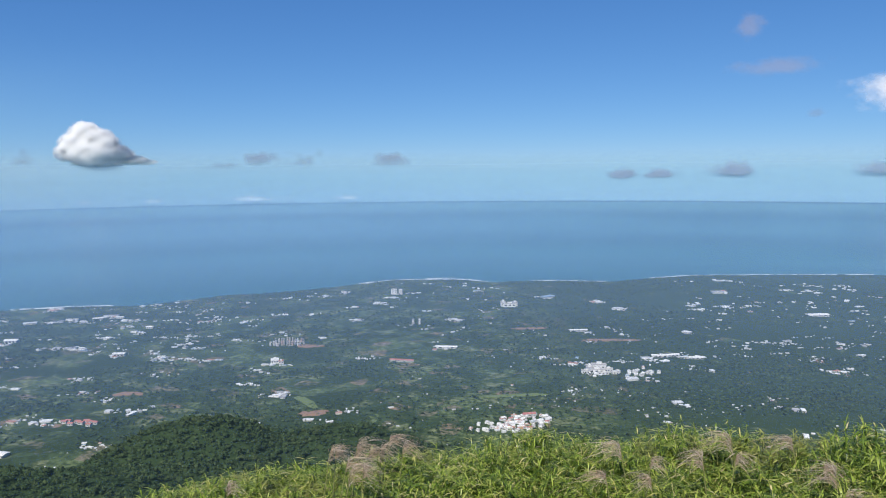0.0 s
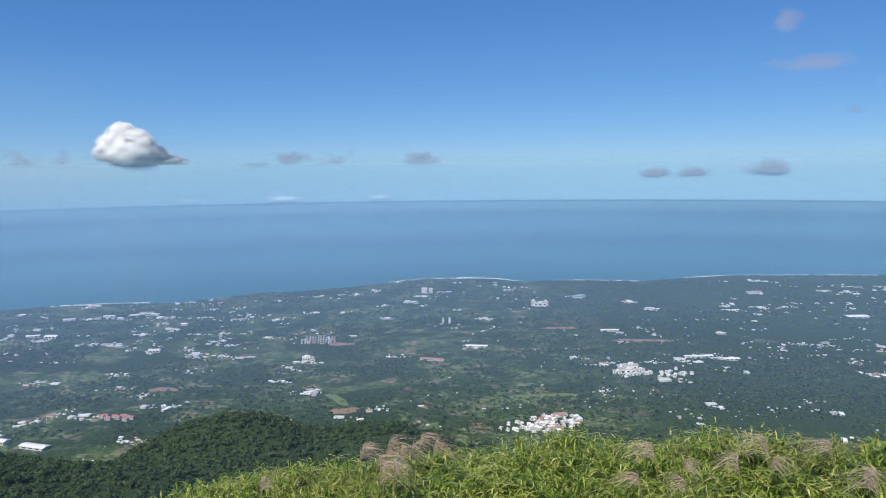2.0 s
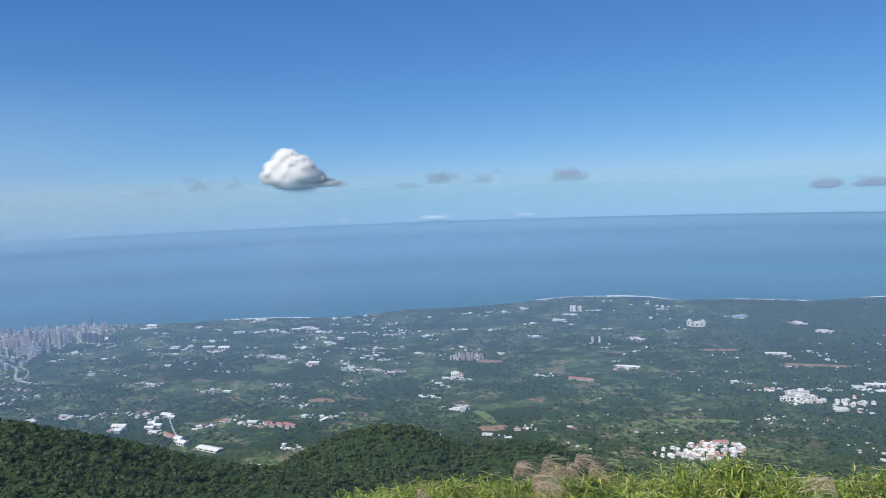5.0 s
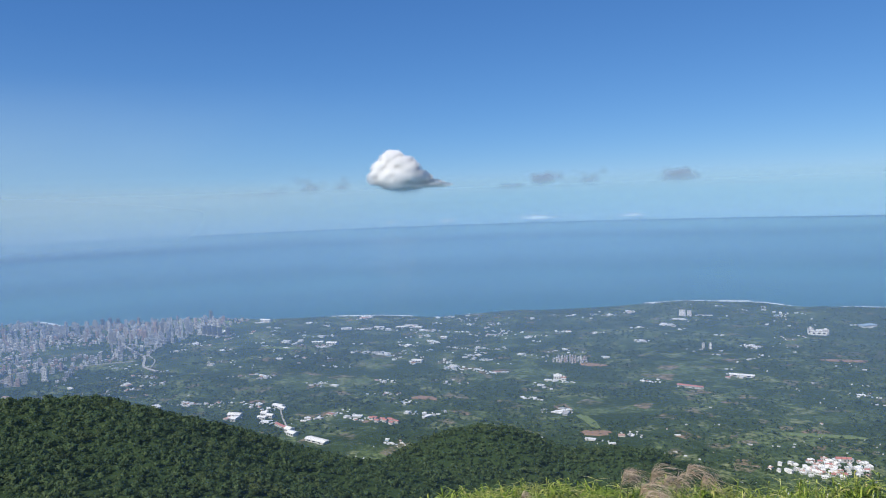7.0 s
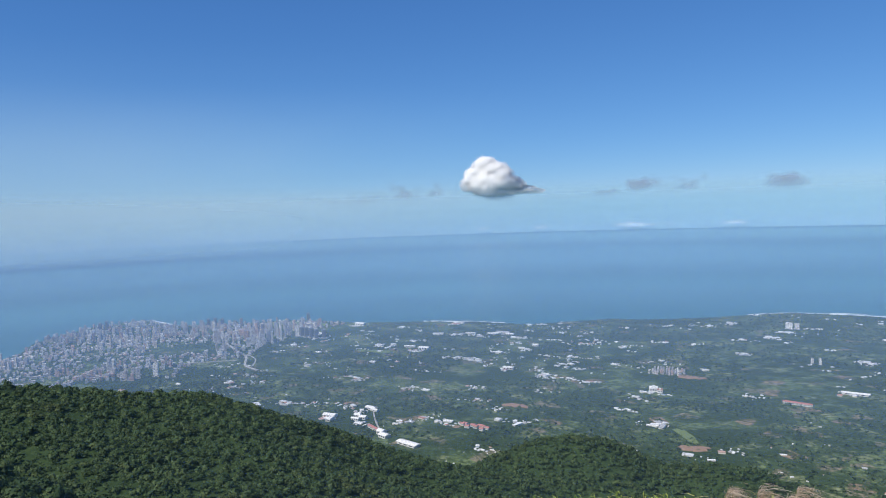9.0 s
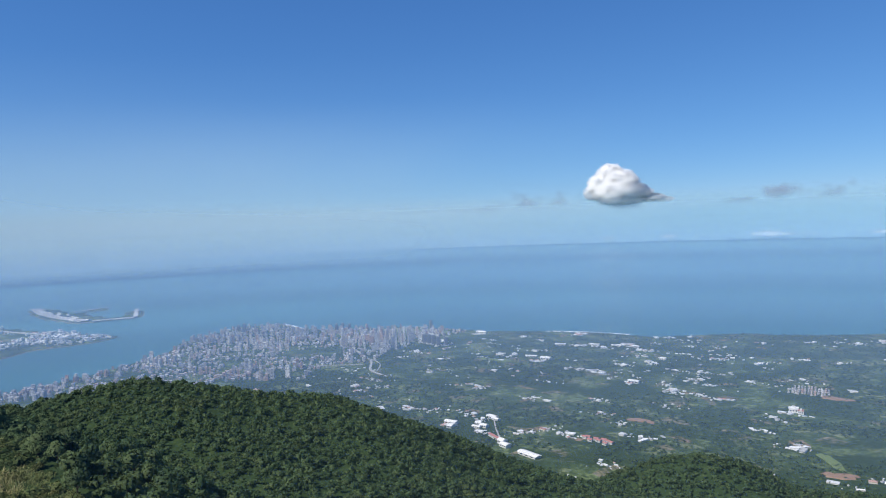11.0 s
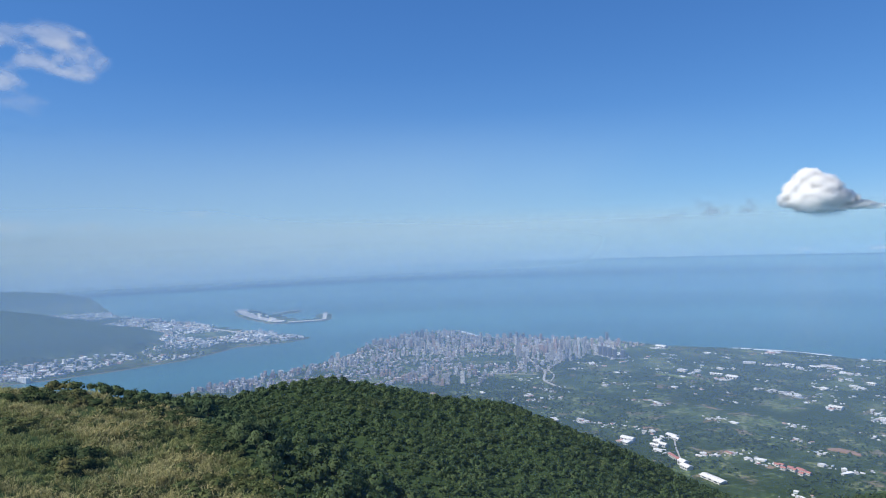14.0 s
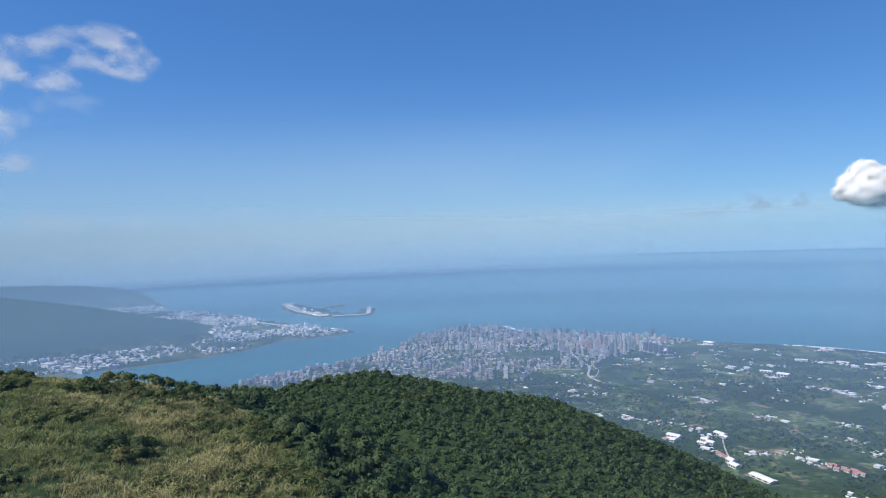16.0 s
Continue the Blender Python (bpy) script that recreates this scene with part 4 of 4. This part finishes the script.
def tower_kind(kind):
    root = new("apartment_tower", None)
    mat = DARK_TOWER if kind == "dark" else TOWER
    if kind == "slab":
        v, f = boxes((-0.5, -0.3, -0.1, 0.5, 0.3, 1.0))
    elif kind == "cross":
        v, f = boxes((-0.5, -0.22, -0.1, 0.5, 0.22, 1.0), (-0.22, -0.5, -0.1, 0.22, -0.225, 0.98), (-0.22, 0.225, -0.1, 0.22, 0.5, 0.98))
    else:
        v, f = boxes((-0.45, -0.4, -0.1, 0.45, 0.4, 1.0), (-0.5, -0.2, -0.1, -0.455, 0.2, 0.96), (0.455, -0.2, -0.1, 0.5, 0.2, 0.96))
    shaft = mesh_object("body", v, f, [mat], root)
    v, f = boxes((-0.2, -0.15, 1.0, 0.2, 0.15, 1.07))
    mesh_object("roof_house", v, f, [CONCRETE], shaft)
    v, f = boxes((-0.62, -0.62, -0.1, 0.62, 0.62, 0.09))
    mesh_object("podium", v, f, [CONCRETE], root)
    names = {"dark": "dark grey high-rise apartment tower near the coast", "slab": "pale slab apartment tower in the dense town", "cross": "tiled apartment tower in the dense town", "plain": "beige apartment tower in the dense town"}
    return tagged(root, names[kind], "tower", "towers of the town")


TOWERS = {k: tower_kind(k) for k in ("slab", "cross", "plain", "dark")}
stood = {}


def tower(kind, x, y, w, d, h, yaw):
    m = Matrix.LocRotScale((x, y, on_plain(x, y)), Euler((0, 0, yaw)), (w, d, h))
    if kind in stood:
        copy_thing(TOWERS[kind], m)
    else:
        stood[kind] = m


harbour = []
for x_, y_, w, d, h in ((-958, 862, 8, 7, 14), (-947, 867, 8, 7, 15), (-935, 872, 8, 7, 14), (-737, 846, 9, 7, 14), (-726, 843, 9, 7, 15), (-715, 841, 8, 7, 15), (-704, 840, 8, 7, 14), (-694, 846, 7, 7, 13), (-812, 950, 6, 6, 17), (-1098, 768, 8, 7, 17), (-1104, 760, 8, 7, 15)):
    tower("dark", x_, y_, w, d, h, -0.7)
cg = np.random.default_rng(9)
# slim blocks of the hillside estate, and lone towers on the plain
for i in range(34):
    tower("plain", -196 + (i % 12) * 3.1 + (i // 12) * 1.5 + cg.normal() * 0.5, 798 + (i // 12) * 8 + cg.normal(), 1.8, 2.2, cg.uniform(3.5, 5.5), 0.05)
for x_, y_, w, h in ((-78, 1125, 9, 9), (-68, 1127, 6, 8), (-39, 901, 3, 7), (-31, 903, 3, 7)):
    tower("slab", x_, y_, w, 5, h, 0.0)
xs, ys = cg.uniform(-1180, -690, 9000), cg.uniform(280, 985, 9000)
sd = inside(CITY, xs, ys)
tall = fnoise(xs, ys, 85, 91, 3)
chosen = []
for i in np.flatnonzero((sd > 4) & (tall > 0.50)):
    if all((xs[i] - xs[j]) ** 2 + (ys[i] - ys[j]) ** 2 > 110 for j in chosen):
        chosen.append(i)
    if len(chosen) >= 300:
        break
for n_, i in enumerate(chosen):
    h = float(np.clip(8 + 30 * (tall[i] - 0.46) + cg.normal() * 3.5, 6, 22) * np.interp(math.hypot(xs[i], ys[i]), [900, 1250], [1.25, 0.8]) * np.interp(ys[i], [430, 580], [0.35, 1.0]))
    tower(("slab", "cross", "plain")[n_ % 3], xs[i], ys[i], cg.uniform(3.6, 6.6), cg.uniform(3.6, 5.5), h, -0.75 + cg.choice([0, 1.571]) + cg.normal() * 0.12)
for k, m in stood.items():
    TOWERS[k].matrix_basis = m
low = np.flatnonzero((sd > 1) & (fnoise(xs, ys, 60, 92, 2) > 0.42))[:1500]
high_rise = cg.random(len(low)) < 0.18
P = np.stack([xs[low], ys[low], land_z(xs[low], ys[low])], -1)
S = np.stack([cg.uniform(2.2, 5.0, len(low)), cg.uniform(2.2, 4.0, len(low)), np.where(high_rise & (ys[low] > 520), cg.uniform(5, 10, len(low)), 2.2 + 9 * np.clip(tall[low] - 0.35, 0, 1) * cg.uniform(0.6, 2.0, len(low)))], -1)
v, f = scatter(box_v(-0.5, -0.5, -0.2, 0.5, 0.5, 1.0), BOX_F, P, -0.75 + cg.choice([0, 1.571], len(low)) + cg.normal(size=len(low)) * 0.1, S)
tagged(mesh_object("city_blocks", v, f, [BLOCK]), "packed low town blocks between apartment towers", "buildings", kind="stuff")


for i in range(16):
    u = i / 15
    tower_x, tower_y = -1930 + 330 * u + cg.normal() * 4, 742 - 28 * u + cg.normal() * 9
    m = Matrix.LocRotScale((tower_x, tower_y, on_plain(tower_x, tower_y)), Euler((0, 0, 0.1)), (cg.uniform(8, 20), cg.uniform(4, 7), cg.uniform(1.5, 3)))
    harbour.append(m)
for m in harbour:
    q = copy_thing(KINDS["shed"], m)
    q.matrix_basis = m
    tagged(q, "pale low shed on the harbour mole", "shed", "harbour sheds")


# ---- roads, sand and surf ----
def ribbon(name, points, width, lift, mat, label, category, wet=False):
    """A strip along a smooth line, laid on land or water."""
    p = np.array(points, dtype=float)
    t = np.concatenate([[0], np.cumsum(np.linalg.norm(np.diff(p, axis=0), axis=1))])
    s = np.linspace(0, t[-1], max(12, int(t[-1] / 8)))
    q = np.stack([np.interp(s, t, p[:, 0]), np.interp(s, t, p[:, 1])], -1)
    for _ in range(4):
        q[1:-1] = (q[:-2] + 2 * q[1:-1] + q[2:]) / 4
    d = np.gradient(q, axis=0)
    d /= np.linalg.norm(d, axis=1, keepdims=True)
    nrm = np.stack([-d[:, 1], d[:, 0]], -1)
    w = width * (0.5 + (0.35 * (vnoise(s, s * 0, 14, 5) - 0.5) * 2 if wet else 0 * s))[:, None]
    rows = []
    for side, drop in ((-1, -1.0), (-1, 0), (1, 0), (1, -1.0)):
        e = q + nrm * w * side
        z = np.full(len(e), SEA + 0.15) if wet else land_z(q[:, 0], q[:, 1]) + lift
        rows.append(np.column_stack([e, z + drop * (0.1 if wet else lift)]))
    n = len(q)
    v = np.concatenate(rows)
    f = [(r_ * n + i, r_ * n + i + 1, r_ * n + n + i + 1, r_ * n + n + i) for r_ in range(3) for i in range(n - 1)]
    return tagged(mesh_object(name, v, f, [mat]), label, category, kind="structure")


FOAM = Mat("surf_foam", 0.6).colour((0.85, 0.87, 0.88)).m
ASPHALT = paint("pale_road", [(0.0, (0.40, 0.39, 0.37))], 0.9)
for pts, w in (([(-1117, 876), (-1054, 855), (-996, 862), (-975, 872)], 3.5), ([(-760, 620), (-735, 650), (-701, 675)], 1.6), ([(-713, 708), (-680, 690), (-655, 655)], 1.5),
               ([(-410, 570), (-392, 545), (-380, 530), (-352, 500)], 1.2),
               ([(-1813, 500), (-1657, 537), (-1528, 559), (-1446, 576)], 9.0), ([(-1546, 599), (-1438, 623), (-1330, 632)], 6.0), ([(-870, 805), (-795, 750), (-739, 716), (-707, 700), (-668, 654), (-631, 641)], 3.0)):
    ribbon("road", pts, w, 0.9, ASPHALT, "pale narrow road winding over the plain", "road")
for pts, w in (([(-1975, 757), (-1850, 722), (-1743, 706), (-1590, 706)], 24), ([(-1572, 715), (-1540, 790)], 14), ([(-1545, 797), (-1688, 876)], 10), ([(-1790, 768), (-1807, 866)], 9)):
    ribbon("quay", pts, w, 0.9, CONCRETE, "grey concrete quay of the harbour mole", "quay")
for pts, w in (([(-1186, 822), (-1150, 897), (-1050, 869), (-985, 883), (-938, 922), (-869, 985)], 5), ([(-640, 1047), (-560, 1072), (-500, 1075)], 6), ([(-150, 1270), (-87, 1311), (-20, 1314), (37, 1311), (80, 1276)], 7), ([(-30, 1322), (20, 1325)], 4), ([(150, 1283), (198, 1288), (290, 1272)], 5), ([(380, 1306), (468, 1336), (640, 1333), (800, 1325)], 6), ([(-600, 1056), (-540, 1075)], 3)):
    ribbon("surf", pts, w, 0.1, FOAM, "thin white line of surf along the shore", "surf", wet=True)

# ---- clouds ----
def cloud_axes(az):
    a = radians(az)
    return np.array([math.cos(a), -math.sin(a), 0]), np.array([math.sin(a), math.cos(a), 0]), np.array([0, 0, 1.0])


def cumulus(az, el, dist, lobes, label, flake, seed):
    """A heaped cloud: a dense heart of swelling lobes under drifting wisps. lobes: offset right and up, radius across and up (degrees), count."""
    g = np.random.default_rng(seed)
    k, c0 = dist * radians(1.0), polar(az, dist, el)
    right, ahead, up = cloud_axes(az)
    place = lambda u, w, h: c0 + (right * u[:, None] + ahead * w[:, None] + up * h[:, None]) * k

    def shade(u, w, h, d, own, jitter):
        m = np.stack([u / 2.6, w / 2.0, (h + 0.6) / 1.6], -1) + own * d + jitter * g.normal(size=d.shape)
        m = right * m[:, :1] + ahead * m[:, 1:2] + up * m[:, 2:]
        return m / np.linalg.norm(m, axis=1, keepdims=True)

    root = new("cloud", None)
    la, lo = np.meshgrid(np.linspace(-1.5, 1.5, 30), np.linspace(0, 2 * np.pi, 49)[:-1])
    d = np.stack([np.cos(la) * np.cos(lo), np.cos(la) * np.sin(lo), np.sin(la)], -1).reshape(-1, 3)
    wob = 0.82 + 0.08 * np.sin(d[:, 0] * 5 + seed) * np.cos(d[:, 2] * 6 + d[:, 1] * 4)
    cells = np.arange(48 * 30).reshape(48, 30)
    nxt = np.roll(cells, -1, 0)
    quads = np.stack([cells[:, :-1], nxt[:, :-1], nxt[:, 1:], cells[:, 1:]], -1).reshape(-1, 4)
    heart, heart_n = [], []
    for du, dv, ru, rv, n in lobes[:5]:
        u, w, h = du + d[:, 0] * wob * ru, d[:, 1] * wob * ru, dv + d[:, 2] * wob * rv
        heart.append((place(u, w, h), quads))
        heart_n.append(shade(u, w, h, d, 0.22, 0))
    tagged(mesh_object("heart", *joined(heart), [CLOUD], root, smooth=True, normals=np.concatenate(heart_n)), kind="stuff")
    vs, outs = [], []
    for du, dv, ru, rv, n in lobes:
        d = g.normal(size=(n, 3))
        d /= np.linalg.norm(d, axis=1, keepdims=True)
        rad = 1.0 - np.abs(g.normal(size=n)) * 0.14 + (g.random(n) < 0.2) * np.abs(g.normal(size=n)) * 0.08 + 0.10 * np.sin(d[:, 0] * 5 + seed) * np.cos(d[:, 2] * 6 + d[:, 1] * 4)
        u, w, h = du + d[:, 0] * rad * ru, d[:, 1] * rad * ru, dv + d[:, 2] * rad * rv
        p = place(u, w, h)
        outs.append(np.repeat(shade(u, w, h, d, 0.3, 0.10), 3, axis=0))
        nrm = right * d[:, :1] + ahead * d[:, 1:2] + up * d[:, 2:] + g.normal(size=d.shape) * 0.22
        nrm /= np.linalg.norm(nrm, axis=1, keepdims=True)
        a = np.cross(nrm, g.normal(size=d.shape))
        a /= np.linalg.norm(a, axis=1, keepdims=True)
        b = np.cross(nrm, a)
        q = flake * k * g.uniform(0.5, 1.2, (n, 1))
        vs.append(np.stack([p + a * q, p - a * q * 0.5 + b * q * 0.87, p - a * q * 0.5 - b * q * 0.87], 1).reshape(-1, 3))
    v = np.concatenate(vs)
    tagged(mesh_object("vapour", v, np.arange(len(v)).reshape(-1, 3), [CLOUD], root, smooth=True, normals=np.concatenate(outs)), kind="stuff")
    return tagged(root, label, "cloud", "clouds over the sea")


def thin_cloud(az, el, dist, blobs, label, seed, mat, flat=1.0):
    """A thin bulging layer of torn vapour. blobs: offset right and up, radius across and up (degrees), density; flat squeezes the base."""
    k, c0 = dist * radians(1.0), polar(az, dist, el)
    right, ahead, up = cloud_axes(az)
    b = np.array(blobs)
    x0, x1 = (b[:, 0] - 1.5 * b[:, 2]).min(), (b[:, 0] + 1.5 * b[:, 2]).max()
    y0, y1 = (b[:, 1] - 1.5 * b[:, 3]).min(), (b[:, 1] + 1.5 * b[:, 3]).max()
    nx, ny = int(np.clip((x1 - x0) / 0.07, 24, 170)), int(np.clip((y1 - y0) / 0.06, 16, 130))
    U, V = np.meshgrid(np.linspace(x0, x1, nx), np.linspace(y0, y1, ny))
    thick = np.zeros(U.shape)
    for du, dv, ru, rv, full in blobs:
        dy = (V - dv) / rv
        dy = np.where(dy < 0, dy * flat, dy)
        r = np.hypot((U - du) / ru, dy)
        torn = fnoise(U + 7.7 * seed, V * 1.3 + U * 0.15, 1.0 * min(1.6, max(0.5, ru)), seed, 5)
        thick = 1 - (1 - thick) * (1 - full * sstep(1.15 - r + 1.7 * (torn - 0.5), 0.0, 1.15))
    edge = np.minimum(np.minimum(U - x0, x1 - U) / (0.12 * (x1 - x0)), np.minimum(V - y0, y1 - V) / (0.12 * (y1 - y0)))
    thick = thick * sstep(edge, 0, 1)
    bulge = 0.6 * V - 0.04 * thick
    p = c0 + (right * U.ravel()[:, None] + up * V.ravel()[:, None] + ahead * bulge.ravel()[:, None]) * k
    idx = np.arange(nx * ny).reshape(ny, nx)
    f = np.stack([idx[:-1, :-1], idx[:-1, 1:], idx[1:, 1:], idx[1:, :-1]], -1).reshape(-1, 4)
    gy, gx = np.gradient(thick)
    n = right * (-0.8 * gx.ravel()[:, None]) + up * (0.8 - 0.8 * gy.ravel()[:, None]) - ahead * 0.6
    ob = mesh_object("cloud", p, f, [mat], smooth=True, normals=n / np.linalg.norm(n, axis=1, keepdims=True))
    at = ob.data.attributes.new("vapour_amount", "FLOAT", "POINT")
    at.data.foreach_set("value", thick.ravel().astype(np.float32))
    return tagged(ob, label, "cloud", "clouds over the sea")


cumulus(-25.6, 1.9, 4790, [(-0.45, 0.6, 1.15, 1.1, 19000), (-1.05, 0.0, 1.2, 1.0, 18000), (0.4, 0.15, 1.3, 1.1, 18000), (0.0, -0.55, 1.9, 0.95, 20000), (1.4, -0.6, 1.2, 0.75, 12000), (2.5, -1.0, 1.1, 0.35, 4000), (3.4, -1.15, 0.8, 0.22, 1500), (-1.9, -0.5, 0.7, 0.6, 2500), (0.3, -1.2, 1.9, 0.35, 3500)],
        "small white cumulus with grey base above the sea", 0.044, 3)
# low wisps, shaded grey by colour: bearing, elevation, half width and half height in degrees, density
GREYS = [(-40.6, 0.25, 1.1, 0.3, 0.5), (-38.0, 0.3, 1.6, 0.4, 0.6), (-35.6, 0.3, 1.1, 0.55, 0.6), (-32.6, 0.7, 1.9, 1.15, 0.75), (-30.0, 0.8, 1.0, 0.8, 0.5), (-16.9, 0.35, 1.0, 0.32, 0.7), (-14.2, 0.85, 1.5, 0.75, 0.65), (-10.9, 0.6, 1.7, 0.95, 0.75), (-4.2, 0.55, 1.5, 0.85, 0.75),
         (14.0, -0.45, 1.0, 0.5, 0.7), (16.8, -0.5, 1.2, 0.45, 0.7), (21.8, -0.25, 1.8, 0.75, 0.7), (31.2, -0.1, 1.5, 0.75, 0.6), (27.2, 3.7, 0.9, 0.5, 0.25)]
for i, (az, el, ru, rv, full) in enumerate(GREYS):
    thin_cloud(az, el, 4800 if el > 0.2 else 4600, [(0, 0, ru, rv, min(0.9, 1.25 * full))], "thin wisp of cloud low over the sea, coloured grey as if shaded", 20 + i, SHADED_VEIL, 2.0)
# pale rosy wisps higher up
for i, (az, el, ru, rv) in enumerate([(24.6, 7.0, 2.8, 0.7), (22.6, 10.0, 1.0, 1.1)]):
    thin_cloud(az, el, 4800, [(0, 0, ru, rv, 0.4)], "faint rosy-grey wisp high in blue sky", 50 + i, ROSY_VEIL)
# the broken white field to the west, and its stragglers
thin_cloud(-84.0, 12.0, 4450, [(-0.9, 2.0, 2.1, 1.1, 0.75), (0.4, 3.2, 2.0, 0.8, 0.35), (3.4, 3.0, 1.8, 1.3, 0.5), (4.8, 1.2, 1.9, 1.8, 0.8), (2.0, 0.7, 2.0, 1.0, 0.6), (-0.7, -0.9, 2.3, 1.1, 0.8), (0.4, -2.3, 2.4, 1.0, 0.3), (-4.2, -0.6, 1.8, 2.2, 0.8), (-4.0, -4.0, 2.0, 1.4, 0.6)],
           "broken white cloud drifting in blue sky", 61, WHITE_VEIL)
for i, (az, el, ru, rv, full) in enumerate([(-86.9, 5.5, 1.2, 0.8, 0.5), (-84.6, 1.3, 2.8, 0.7, 0.45), (-79.2, 1.2, 2.0, 0.5, 0.3), (-71.9, 2.0, 1.0, 0.35, 0.3), (32.0, 5.2, 2.6, 1.5, 0.95)]):
    thin_cloud(az, el, 4800, [(0, 0, ru, rv, full)], "loose white cloud drifting in blue sky", 70 + i, WHITE_VEIL)
# sunlit cloud tops along the horizon
for i, (az, ru, rv, full) in enumerate([(-14.6, 2.2, 0.26, 0.8), (-7.5, 1.4, 0.2, 0.6), (-22.0, 0.8, 0.2, 0.5), (-26.5, 1.0, 0.18, 0.4)]):
    thin_cloud(az, -2.15, 4440, [(0, 0, ru, rv, full)], "sunlit white cloud top low on the horizon", 90 + i, WHITE_VEIL, 2.0)
